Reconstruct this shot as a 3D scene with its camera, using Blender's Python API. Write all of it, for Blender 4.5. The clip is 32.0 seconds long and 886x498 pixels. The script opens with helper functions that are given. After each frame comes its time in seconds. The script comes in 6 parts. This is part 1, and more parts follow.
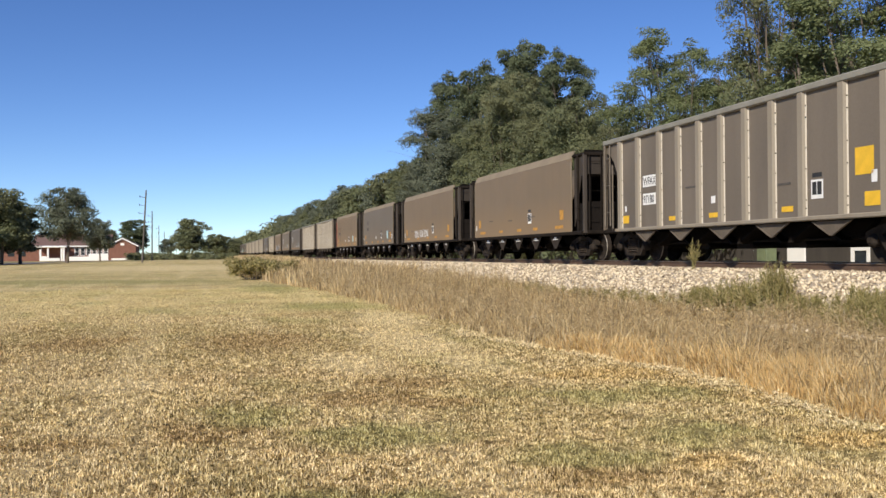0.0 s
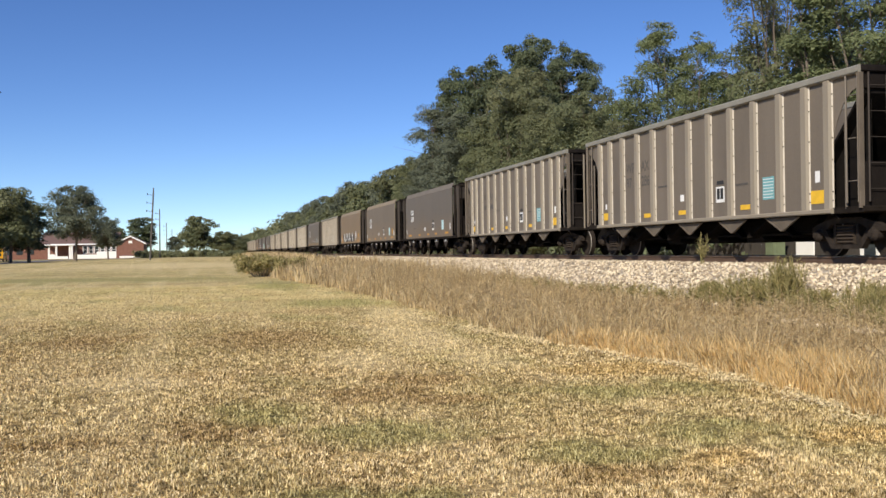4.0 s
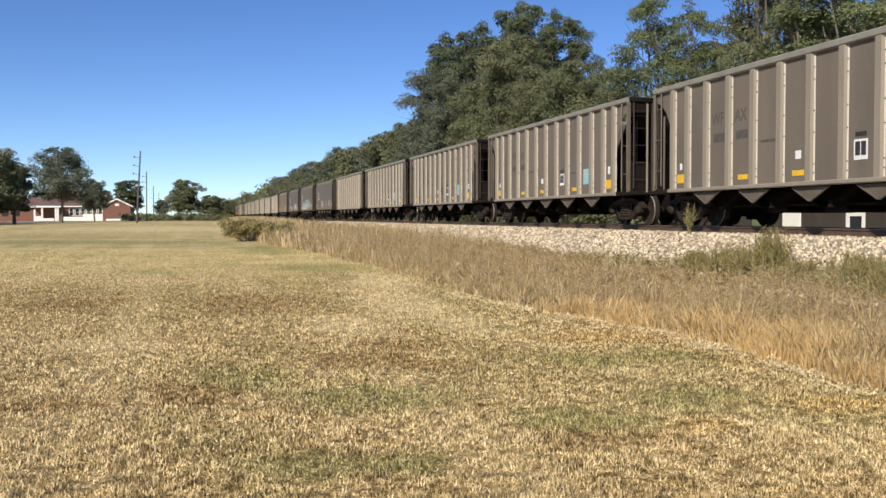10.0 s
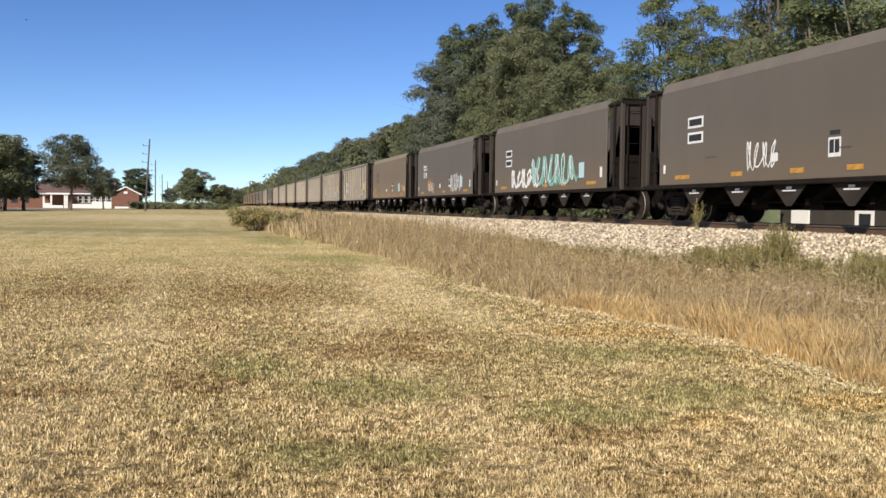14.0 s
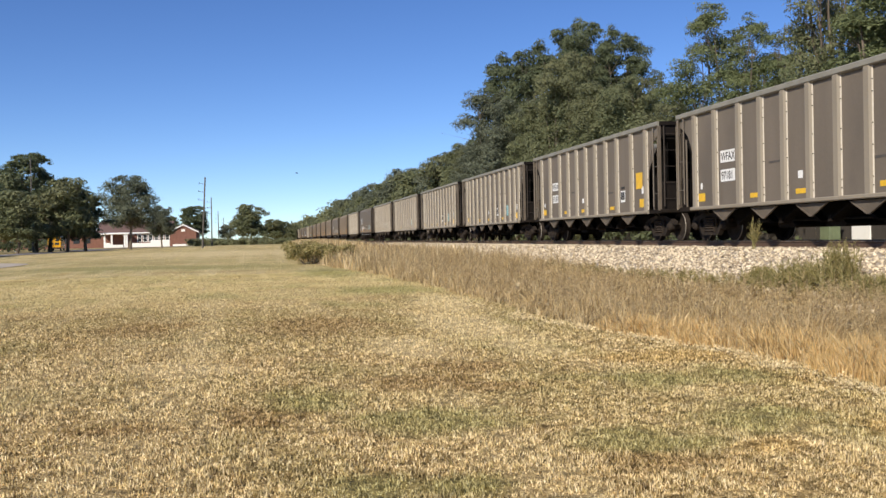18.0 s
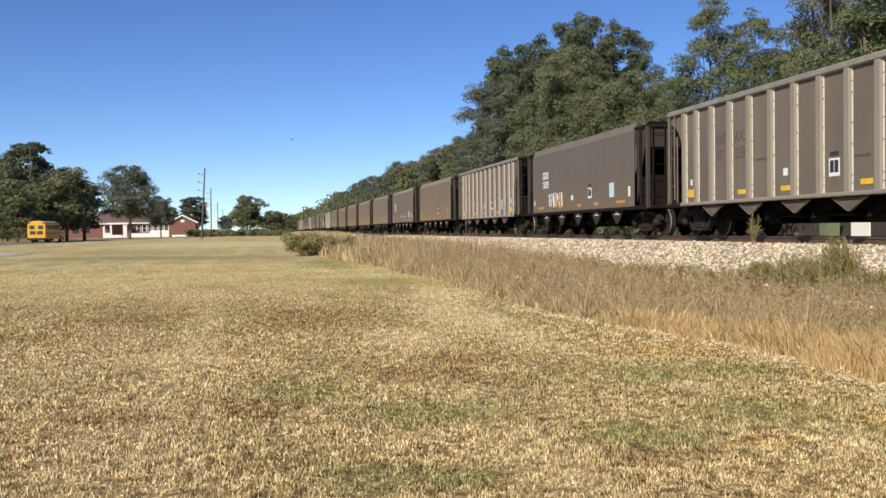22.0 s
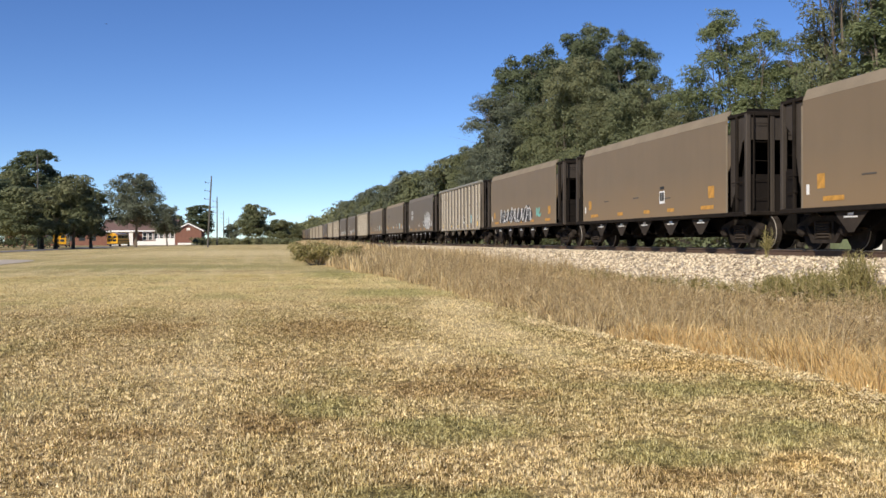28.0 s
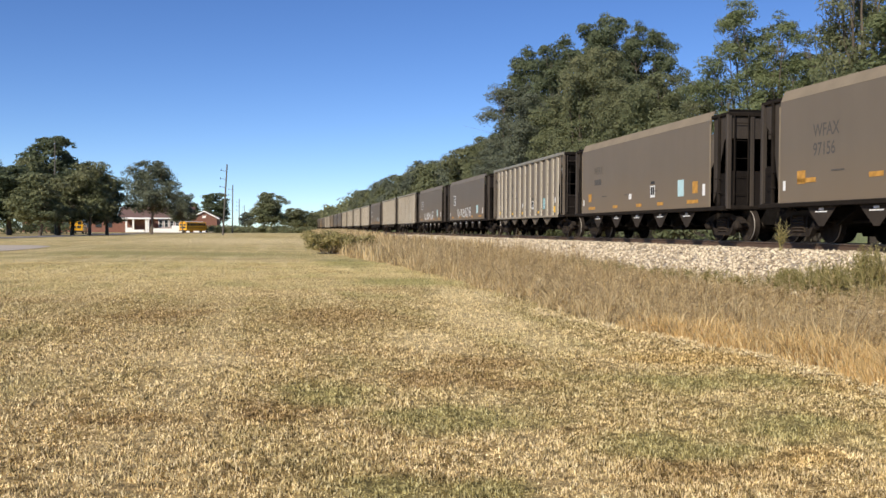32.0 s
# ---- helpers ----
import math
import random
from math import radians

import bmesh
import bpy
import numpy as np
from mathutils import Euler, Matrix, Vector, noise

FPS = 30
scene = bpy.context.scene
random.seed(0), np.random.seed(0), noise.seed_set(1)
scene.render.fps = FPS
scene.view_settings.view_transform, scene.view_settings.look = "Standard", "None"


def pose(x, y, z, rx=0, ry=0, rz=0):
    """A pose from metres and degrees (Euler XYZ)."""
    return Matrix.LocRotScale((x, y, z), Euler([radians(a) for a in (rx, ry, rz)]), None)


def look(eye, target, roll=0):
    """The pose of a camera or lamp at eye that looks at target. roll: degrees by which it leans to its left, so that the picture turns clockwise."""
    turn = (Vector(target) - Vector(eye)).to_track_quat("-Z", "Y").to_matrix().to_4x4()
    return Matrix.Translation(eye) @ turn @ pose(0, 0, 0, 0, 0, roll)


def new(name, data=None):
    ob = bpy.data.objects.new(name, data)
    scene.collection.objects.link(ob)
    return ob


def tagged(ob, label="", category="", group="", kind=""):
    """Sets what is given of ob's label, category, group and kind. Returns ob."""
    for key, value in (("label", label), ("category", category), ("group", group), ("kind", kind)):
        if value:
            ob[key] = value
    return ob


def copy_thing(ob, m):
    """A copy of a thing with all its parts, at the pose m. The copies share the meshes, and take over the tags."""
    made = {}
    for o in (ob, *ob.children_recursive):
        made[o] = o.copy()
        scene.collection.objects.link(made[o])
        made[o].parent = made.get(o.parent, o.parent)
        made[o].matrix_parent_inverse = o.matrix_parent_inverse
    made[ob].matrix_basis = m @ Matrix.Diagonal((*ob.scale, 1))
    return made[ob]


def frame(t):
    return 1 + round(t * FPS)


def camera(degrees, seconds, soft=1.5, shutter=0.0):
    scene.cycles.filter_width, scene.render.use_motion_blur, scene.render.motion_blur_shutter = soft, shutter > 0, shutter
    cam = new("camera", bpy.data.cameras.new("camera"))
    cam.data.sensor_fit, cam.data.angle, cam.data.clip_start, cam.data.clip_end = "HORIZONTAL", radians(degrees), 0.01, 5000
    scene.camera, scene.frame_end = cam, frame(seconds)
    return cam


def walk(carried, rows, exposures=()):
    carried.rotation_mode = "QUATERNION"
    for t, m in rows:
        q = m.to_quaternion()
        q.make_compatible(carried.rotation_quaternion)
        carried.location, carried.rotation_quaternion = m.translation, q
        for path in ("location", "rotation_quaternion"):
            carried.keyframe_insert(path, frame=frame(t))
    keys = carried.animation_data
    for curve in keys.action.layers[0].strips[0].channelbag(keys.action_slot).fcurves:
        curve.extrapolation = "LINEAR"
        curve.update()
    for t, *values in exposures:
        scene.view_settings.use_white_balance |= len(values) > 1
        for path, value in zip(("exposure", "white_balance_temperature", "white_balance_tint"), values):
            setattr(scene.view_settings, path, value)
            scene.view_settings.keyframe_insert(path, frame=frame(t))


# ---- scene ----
cam = camera(50.0, 32.0)
walk(cam, [
    (0.0, pose(-0.020, -0.055, 1.499, 90.294, 0.494, -14.244)),
    (0.5, pose(-0.025, -0.048, 1.498, 90.300, 0.566, -14.035)),
    (1.0, pose(-0.029, -0.036, 1.503, 90.187, 0.728, -13.883)),
    (1.5, pose(-0.032, -0.025, 1.502, 90.054, 0.797, -13.831)),
    (2.0, pose(-0.032, -0.019, 1.504, 89.983, 0.737, -13.828)),
    (2.5, pose(-0.026, -0.023, 1.504, 90.061, 0.809, -13.779)),
    (4.5, pose(-0.026, -0.017, 1.504, 90.023, 0.880, -13.855)),
    (5.0, pose(-0.020, -0.013, 1.502, 89.532, 0.898, -13.939)),
    (5.5, pose(-0.017, 0.001, 1.503, 89.095, 0.719, -13.884)),
    (6.0, pose(-0.018, 0.000, 1.506, 88.825, 0.599, -13.608)),
    (6.5, pose(-0.012, -0.011, 1.505, 88.723, 0.417, -13.199)),
    (7.0, pose(-0.011, -0.015, 1.503, 88.643, 0.322, -12.898)),
    (7.5, pose(-0.015, -0.020, 1.504, 88.670, 0.102, -12.943)),
    (8.0, pose(-0.018, -0.013, 1.500, 88.634, 0.019, -13.189)),
    (8.5, pose(-0.012, -0.010, 1.506, 88.516, -0.077, -13.506)),
    (9.0, pose(0.000, -0.000, 1.500, 88.365, -0.000, -13.769)),
    (9.5, pose(0.001, 0.001, 1.497, 88.113, -0.137, -14.101)),
    (10.0, pose(0.003, 0.001, 1.494, 88.053, 0.090, -14.523)),
    (10.5, pose(0.006, 0.018, 1.488, 88.126, 0.183, -14.915)),
    (11.0, pose(0.010, 0.019, 1.492, 88.390, 0.382, -15.074)),
    (11.5, pose(0.012, 0.004, 1.495, 88.627, 0.470, -14.977)),
    (12.0, pose(0.011, 0.008, 1.494, 88.653, 0.392, -14.817)),
    (12.5, pose(0.004, -0.011, 1.500, 88.489, 0.124, -14.677)),
    (13.0, pose(-0.007, -0.026, 1.491, 88.080, -0.215, -14.533)),
    (13.5, pose(-0.014, -0.033, 1.498, 87.533, -0.472, -14.313)),
    (15.5, pose(-0.010, -0.027, 1.508, 88.135, -0.290, -12.834)),
    (16.0, pose(-0.007, -0.024, 1.514, 88.570, 0.413, -12.311)),
    (16.5, pose(-0.003, -0.025, 1.515, 88.855, 0.892, -11.831)),
    (17.0, pose(0.002, -0.020, 1.516, 89.032, 1.196, -11.432)),
    (17.5, pose(0.004, -0.023, 1.512, 89.174, 1.235, -11.114)),
    (18.0, pose(0.000, -0.031, 1.514, 89.275, 1.212, -10.882)),
    (18.5, pose(-0.001, -0.036, 1.511, 89.334, 1.216, -10.688)),
    (19.0, pose(-0.002, -0.033, 1.511, 89.406, 1.181, -10.672)),
    (19.5, pose(0.001, -0.032, 1.514, 89.458, 1.135, -10.743)),
    (20.0, pose(0.005, -0.025, 1.509, 89.526, 1.056, -10.885)),
    (20.5, pose(0.004, -0.022, 1.504, 89.472, 0.908, -11.072)),
    (21.0, pose(-0.001, -0.018, 1.505, 89.265, 0.717, -11.232)),
    (21.5, pose(0.001, -0.020, 1.505, 89.038, 0.622, -11.199)),
    (22.0, pose(0.006, -0.018, 1.503, 88.859, 0.681, -10.918)),
    (22.5, pose(0.048, -0.017, 1.503, 88.769, 0.858, -10.492)),
    (23.0, pose(0.091, -0.012, 1.500, 88.516, 0.983, -10.002)),
    (23.5, pose(-0.001, 0.024, 1.506, 88.185, 1.124, -9.684)),
    (24.0, pose(-0.089, 0.050, 1.504, 87.505, 1.375, -9.553)),
    (24.5, pose(-0.103, 0.052, 1.504, 88.390, 0.781, -9.093)),
    (25.0, pose(-0.140, 0.061, 1.507, 89.300, 0.526, -8.763)),
    (25.5, pose(-0.143, 0.076, 1.506, 89.628, 0.214, -8.657)),
    (27.5, pose(-0.108, 0.134, 1.535, 89.261, 0.289, -10.277)),
    (28.0, pose(-0.103, 0.162, 1.531, 89.444, 0.312, -10.613)),
    (28.5, pose(-0.098, 0.182, 1.526, 89.473, 0.306, -10.641)),
    (29.0, pose(-0.091, 0.192, 1.518, 89.234, 0.235, -10.157)),
    (29.5, pose(-0.087, 0.193, 1.516, 88.770, 0.124, -9.329)),
    (30.0, pose(-0.084, 0.203, 1.511, 88.370, 0.083, -8.611)),
    (30.5, pose(-0.078, 0.209, 1.502, 88.223, 0.039, -8.301)),
    (31.0, pose(-0.036, 0.219, 1.508, 88.384, -0.109, -8.509)),
    (31.5, pose(-0.002, 0.223, 1.508, 88.619, -0.280, -9.056)),
    (32.0, pose(0.002, 0.230, 1.512, 88.862, -0.282, -9.705)),
])

# ---- daylight ----
SUN_TO = Vector((-0.56, -0.62, 0.55)).normalized()
world = bpy.data.worlds.new("sky")
scene.world = world
world.use_nodes = True
wn = world.node_tree
sky = wn.nodes.new("ShaderNodeTexSky")
sky.sky_type = "NISHITA"
sky.sun_disc = False
sky.sun_elevation = math.asin(SUN_TO.z)
sky.sun_rotation = math.atan2(SUN_TO.x, SUN_TO.y)
sky.altitude = 2500
sky.air_density, sky.dust_density, sky.ozone_density = 0.85, 0.0, 1.2
rich = wn.nodes.new("ShaderNodeHueSaturation")
rich.inputs["Hue"].default_value = 0.508
rich.inputs["Saturation"].default_value = 1.18
wn.links.new(sky.outputs[0], rich.inputs["Color"])
cool = wn.nodes.new("ShaderNodeMix")
cool.data_type, cool.blend_type = "RGBA", "MULTIPLY"
cool.inputs["Factor"].default_value = 1.0
cool.inputs["B"].default_value = (0.88, 1.0, 1.16, 1)
wn.links.new(rich.outputs[0], cool.inputs["A"])
wn.links.new(cool.outputs["Result"], wn.nodes["Background"].inputs[0])
wn.nodes["Background"].inputs[1].default_value = 0.112
sun = new("sun", bpy.data.lights.new("sun", "SUN"))
sun.data.energy, sun.data.angle, sun.data.color = 5.3, radians(0.5), (1.0, 0.915, 0.78)
sun.matrix_world = look((0, 0, 60), Vector((0, 0, 60)) - SUN_TO)
scene.view_settings.exposure = 0.0

# ---- geometry helpers ----


class Build:
    """Collects vertices and faces of one mesh."""

    def __init__(self):
        self.v, self.f = [], []

    def add(self, verts, faces):
        n = len(self.v)
        self.v.extend(tuple(p) for p in verts)
        self.f.extend(tuple(i + n for i in q) for q in faces)
        return self

    def box(self, x0, x1, y0, y1, z0, z1):
        return self.add([(x, y, z) for x in (x0, x1) for y in (y0, y1) for z in (z0, z1)],
                        [(0, 1, 3, 2), (4, 6, 7, 5), (0, 4, 5, 1), (2, 3, 7, 6), (0, 2, 6, 4), (1, 5, 7, 3)])

    def soft_box(self, x0, x1, y0, y1, z0, z1, b):
        """A box with chamfered long edges (along the longest side)."""
        d = (x1 - x0, y1 - y0, z1 - z0)
        a = d.index(max(d))
        lo, hi = (x0, y0, z0), (x1, y1, z1)
        p, q = [i for i in range(3) if i != a]
        ring = [(lo[p] + b, lo[q]), (hi[p] - b, lo[q]), (hi[p], lo[q] + b), (hi[p], hi[q] - b),
                (hi[p] - b, hi[q]), (lo[p] + b, hi[q]), (lo[p], hi[q] - b), (lo[p], lo[q] + b)]
        return self.sweep(ring, a, lo[a], hi[a], (p, q))

    def sweep(self, ring, axis, a0, a1, plane=None):
        """A closed ring in the plane of the two other axes, drawn out along one axis."""
        p, q = plane or [i for i in range(3) if i != axis]
        vs = []
        for a in (a0, a1):
            for u, w in ring:
                c = [0, 0, 0]
                c[axis], c[p], c[q] = a, u, w
                vs.append(tuple(c))
        n = len(ring)
        fs = [(i, (i + 1) % n, n + (i + 1) % n, n + i) for i in range(n)]
        fs += [tuple(range(n))[::-1], tuple(range(n, 2 * n))]
        return self.add(vs, fs)

    def tube(self, p0, p1, r0, r1=None, n=8):
        p0, p1 = Vector(p0), Vector(p1)
        r1 = r0 if r1 is None else r1
        d = (p1 - p0).normalized()
        u = d.orthogonal().normalized()
        w = d.cross(u)
        vs = []
        for c, r in ((p0, r0), (p1, r1)):
            vs += [c + (u * math.cos(2 * math.pi * i / n) + w * math.sin(2 * math.pi * i / n)) * r for i in range(n)]
        fs = [(i, (i + 1) % n, n + (i + 1) % n, n + i) for i in range(n)]
        fs += [tuple(range(n))[::-1], tuple(range(n, 2 * n))]
        return self.add(vs, fs)

    def lathe(self, prof, axis_x, n=24):
        """Rings of (x, radius) round the x axis."""
        vs, fs = [], []
        for x, r in prof:
            vs += [(x + axis_x, r * math.cos(2 * math.pi * i / n), r * math.sin(2 * math.pi * i / n)) for i in range(n)]
        for k in range(len(prof) - 1):
            fs += [(k * n + i, k * n + (i + 1) % n, (k + 1) * n + (i + 1) % n, (k + 1) * n + i) for i in range(n)]
        fs += [tuple(range(n))[::-1], tuple(range((len(prof) - 1) * n, len(prof) * n))]
        return self.add(vs, fs)

    def mesh(self, name, mat):
        me = bpy.data.meshes.new(name)
        me.from_pydata(self.v, [], self.f)
        bm = bmesh.new()
        bm.from_mesh(me)
        bmesh.ops.recalc_face_normals(bm, faces=bm.faces)
        bm.to_mesh(me)
        bm.free()
        me.materials.append(mat)
        return me


def part(name, b, mat, parent, label="", at=None):
    ob = new(name, b if isinstance(b, bpy.types.Mesh) else b.mesh(name, mat))
    ob.parent = parent
    if at is not None:
        ob.matrix_basis = at if isinstance(at, Matrix) else Matrix.Translation(at)
    return tagged(ob, label)


def thing(name, label, category, group="", kind="", at=None):
    ob = tagged(new(name), label, category, group, kind)
    if at is not None:
        ob.matrix_basis = at
    return ob


def array_mesh(name, verts, faces_n, mat, smooth=False):
    """A mesh from an array (n, corners, 3) of loose polygons with faces_n corners each."""
    verts = np.asarray(verts, dtype=np.float32).reshape(-1, 3)
    nv = len(verts)
    nf = nv // faces_n
    me = bpy.data.meshes.new(name)
    me.vertices.add(nv)
    me.vertices.foreach_set("co", verts.ravel())
    me.loops.add(nv)
    me.loops.foreach_set("vertex_index", np.arange(nv, dtype=np.int32))
    me.polygons.add(nf)
    me.polygons.foreach_set("loop_start", np.arange(nf, dtype=np.int32) * faces_n)
    me.update(calc_edges=True)
    me.materials.append(mat)
    return me


def tri_mesh(name, verts, pattern, mat):
    """A mesh from an array (n, k, 3): every group of k vertices carries the same triangles."""
    verts = np.asarray(verts, dtype=np.float32)
    n, k = verts.shape[:2]
    idx = (np.array(pattern)[None] + (np.arange(n) * k)[:, None, None]).reshape(-1)
    me = bpy.data.meshes.new(name)
    me.vertices.add(n * k)
    me.vertices.foreach_set("co", verts.ravel())
    me.loops.add(len(idx))
    me.loops.foreach_set("vertex_index", idx.astype(np.int32))
    me.polygons.add(len(idx) // 3)
    me.polygons.foreach_set("loop_start", np.arange(len(idx) // 3, dtype=np.int32) * 3)
    me.update(calc_edges=True)
    me.materials.append(mat)
    return me


# ---- materials ----


def nodes_of(name):
    m = bpy.data.materials.new(name)
    m.use_nodes = True
    t = m.node_tree
    return m, t, t.nodes["Principled BSDF"]


def noise_node(t, coord, scale, detail=4, stretch=None):
    n = t.nodes.new("ShaderNodeTexNoise")
    n.inputs["Scale"].default_value, n.inputs["Detail"].default_value = scale, detail
    if stretch:
        mp = t.nodes.new("ShaderNodeMapping")
        mp.inputs["Scale"].default_value = stretch
        t.links.new(coord, mp.inputs["Vector"])
        coord = mp.outputs["Vector"]
    t.links.new(coord, n.inputs["Vector"])
    return n.outputs["Fac"]


def ramp(t, fac, stops):
    r = t.nodes.new("ShaderNodeValToRGB")
    while len(r.color_ramp.elements) < len(stops):
        r.color_ramp.elements.new(0.5)
    for e, (p, c) in zip(r.color_ramp.elements, stops):
        e.position, e.color = p, (*c, 1) if len(c) == 3 else c
    t.links.new(fac, r.inputs["Fac"])
    return r.outputs["Color"]


def mix(t, fac, a, b, mode="MIX"):
    n = t.nodes.new("ShaderNodeMix")
    n.data_type, n.blend_type = "RGBA", mode
    for s, v in ((n.inputs["Factor"], fac), (n.inputs["A"], a), (n.inputs["B"], b)):
        if isinstance(v, (int, float)):
            s.default_value = v
        elif isinstance(v, tuple):
            s.default_value = (*v, 1)
        else:
            t.links.new(v, s)
    return n.outputs["Result"]


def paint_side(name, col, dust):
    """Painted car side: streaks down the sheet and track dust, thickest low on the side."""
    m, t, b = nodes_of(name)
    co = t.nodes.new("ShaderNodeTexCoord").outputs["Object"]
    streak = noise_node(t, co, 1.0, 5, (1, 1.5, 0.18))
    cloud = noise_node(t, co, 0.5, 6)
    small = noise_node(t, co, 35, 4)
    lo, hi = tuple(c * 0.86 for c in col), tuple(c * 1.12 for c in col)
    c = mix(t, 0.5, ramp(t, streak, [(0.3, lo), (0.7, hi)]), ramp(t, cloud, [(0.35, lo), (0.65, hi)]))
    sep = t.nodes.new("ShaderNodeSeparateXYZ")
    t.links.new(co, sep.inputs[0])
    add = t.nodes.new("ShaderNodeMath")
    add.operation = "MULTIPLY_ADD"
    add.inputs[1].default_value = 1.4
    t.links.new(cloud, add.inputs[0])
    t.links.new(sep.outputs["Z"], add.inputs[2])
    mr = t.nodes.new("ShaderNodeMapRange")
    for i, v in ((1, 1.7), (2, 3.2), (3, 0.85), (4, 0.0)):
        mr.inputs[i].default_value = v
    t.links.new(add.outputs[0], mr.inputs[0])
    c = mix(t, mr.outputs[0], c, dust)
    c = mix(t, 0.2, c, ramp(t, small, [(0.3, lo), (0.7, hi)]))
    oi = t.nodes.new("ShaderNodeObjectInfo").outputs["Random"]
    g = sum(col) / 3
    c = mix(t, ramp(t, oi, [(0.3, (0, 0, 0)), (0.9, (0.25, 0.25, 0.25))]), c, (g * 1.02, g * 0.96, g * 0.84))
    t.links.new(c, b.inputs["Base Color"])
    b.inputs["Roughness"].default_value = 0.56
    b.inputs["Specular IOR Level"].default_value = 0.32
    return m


def paint(name, col, rough=0.6, metal=0.0, var=0.25, scale=3.0, fine=40.0, streak=False, bump=0.1, dirt=None, spec=0.4, rand=0.0):
    m, t, b = nodes_of(name)
    co = t.nodes.new("ShaderNodeTexCoord").outputs["Object"]
    big = noise_node(t, co, scale, 5, (1, 1.6, 0.22) if streak else None)
    small = noise_node(t, co, fine, 4)
    lo, hi = tuple(c * (1 - var) for c in col), tuple(min(1, c * (1 + var)) for c in col)
    c = ramp(t, big, [(0.3, lo), (0.7, hi)])
    c = mix(t, 0.35, c, ramp(t, small, [(0.3, lo), (0.7, hi)]))
    if dirt:
        spots = noise_node(t, co, scale * 0.6, 6, (1, 1, 0.5))
        c = mix(t, ramp(t, spots, [(0.52, (0, 0, 0)), (0.72, (0.7, 0.7, 0.7))]), c, dirt)
    if rand:
        oi = t.nodes.new("ShaderNodeObjectInfo").outputs["Random"]
        c = mix(t, 1.0, c, ramp(t, oi, [(0.0, (1 - rand,) * 3), (1.0, (1.0,) * 3)]), "MULTIPLY")
    t.links.new(c, b.inputs["Base Color"])
    b.inputs["Roughness"].default_value, b.inputs["Metallic"].default_value = rough, metal
    b.inputs["Specular IOR Level"].default_value = spec
    if bump:
        bn = t.nodes.new("ShaderNodeBump")
        bn.inputs["Strength"].default_value, bn.inputs["Distance"].default_value = bump, 0.02
        t.links.new(small, bn.inputs["Height"])
        t.links.new(bn.outputs[0], b.inputs["Normal"])
    return m


def island_mat(name, cols, rough=0.7, patch=None, trans=0.0, patch_scale=0.35):
    """Leaves, blades and stones: a colour for each loose piece, and patches by place."""
    m, t, b = nodes_of(name)
    rnd = t.nodes.new("ShaderNodeNewGeometry").outputs["Random Per Island"]
    k = len(cols) - 1
    c = ramp(t, rnd, [(i / k, q) for i, q in enumerate(cols)])
    if patch:
        co = t.nodes.new("ShaderNodeTexCoord").outputs["Object"]
        pn = noise_node(t, co, patch_scale, 5)
        c = mix(t, ramp(t, pn, [(0.42, (0, 0, 0)), (0.62, (0.5, 0.5, 0.5))]), c, patch)
    t.links.new(c, b.inputs["Base Color"])
    b.inputs["Roughness"].default_value = rough
    b.inputs["Specular IOR Level"].default_value = 0.25
    if trans:
        tr = t.nodes.new("ShaderNodeBsdfTranslucent")
        t.links.new(c, tr.inputs["Color"])
        ms = t.nodes.new("ShaderNodeMixShader")
        ms.inputs[0].default_value = trans
        out = t.nodes["Material Output"]
        t.links.new(b.outputs[0], ms.inputs[1])
        t.links.new(tr.outputs[0], ms.inputs[2])
        t.links.new(ms.outputs[0], out.inputs["Surface"])
    return m


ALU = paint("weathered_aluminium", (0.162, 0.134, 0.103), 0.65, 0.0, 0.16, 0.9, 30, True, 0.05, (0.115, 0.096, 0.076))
# sunlit edge of the ribs, the highlight put into the colour
ALU_SUNLIT = paint("sunlit_rib_edge", (0.54, 0.48, 0.385), 0.45, 0.0, 0.14, 2.0, 30, True, 0.05)
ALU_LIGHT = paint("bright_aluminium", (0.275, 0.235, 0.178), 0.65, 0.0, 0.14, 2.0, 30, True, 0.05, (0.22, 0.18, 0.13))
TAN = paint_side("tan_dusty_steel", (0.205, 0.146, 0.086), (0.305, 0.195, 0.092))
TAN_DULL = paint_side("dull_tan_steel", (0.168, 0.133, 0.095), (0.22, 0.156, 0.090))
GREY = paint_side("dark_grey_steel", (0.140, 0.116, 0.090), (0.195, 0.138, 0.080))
TAN_BAND = paint("tan_top_band", (0.235, 0.188, 0.130), 0.8, 0.0, 0.16, 1.5, 30, False, 0.05)
GREY_BAND = paint("grey_top_band", (0.155, 0.133, 0.108), 0.8, 0.0, 0.16, 1.5, 30, False, 0.05)
END_POST = paint("brown_end_steel", (0.054, 0.044, 0.036), 0.7, 0.0, 0.4, 1.5, 30, True, 0.1, spec=0.2)
# sooty ends, darkened further for the shade of the neighbouring car
SOOT_SHADE = paint("sooty_shaded_end_sheet", (0.015, 0.012, 0.0105), 0.9, 0.0, 0.5, 1.5, 30, True, 0.1, spec=0.1)
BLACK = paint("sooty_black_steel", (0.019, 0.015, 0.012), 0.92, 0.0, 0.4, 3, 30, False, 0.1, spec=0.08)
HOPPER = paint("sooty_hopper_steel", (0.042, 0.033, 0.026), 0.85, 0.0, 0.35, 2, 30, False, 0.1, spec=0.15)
HOPPER_ALU = paint("dusty_hopper_aluminium", (0.130, 0.106, 0.081), 0.8, 0.0, 0.25, 2, 30, False, 0.1, spec=0.2)
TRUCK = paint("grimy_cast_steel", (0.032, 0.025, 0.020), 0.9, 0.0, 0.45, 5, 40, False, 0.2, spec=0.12)
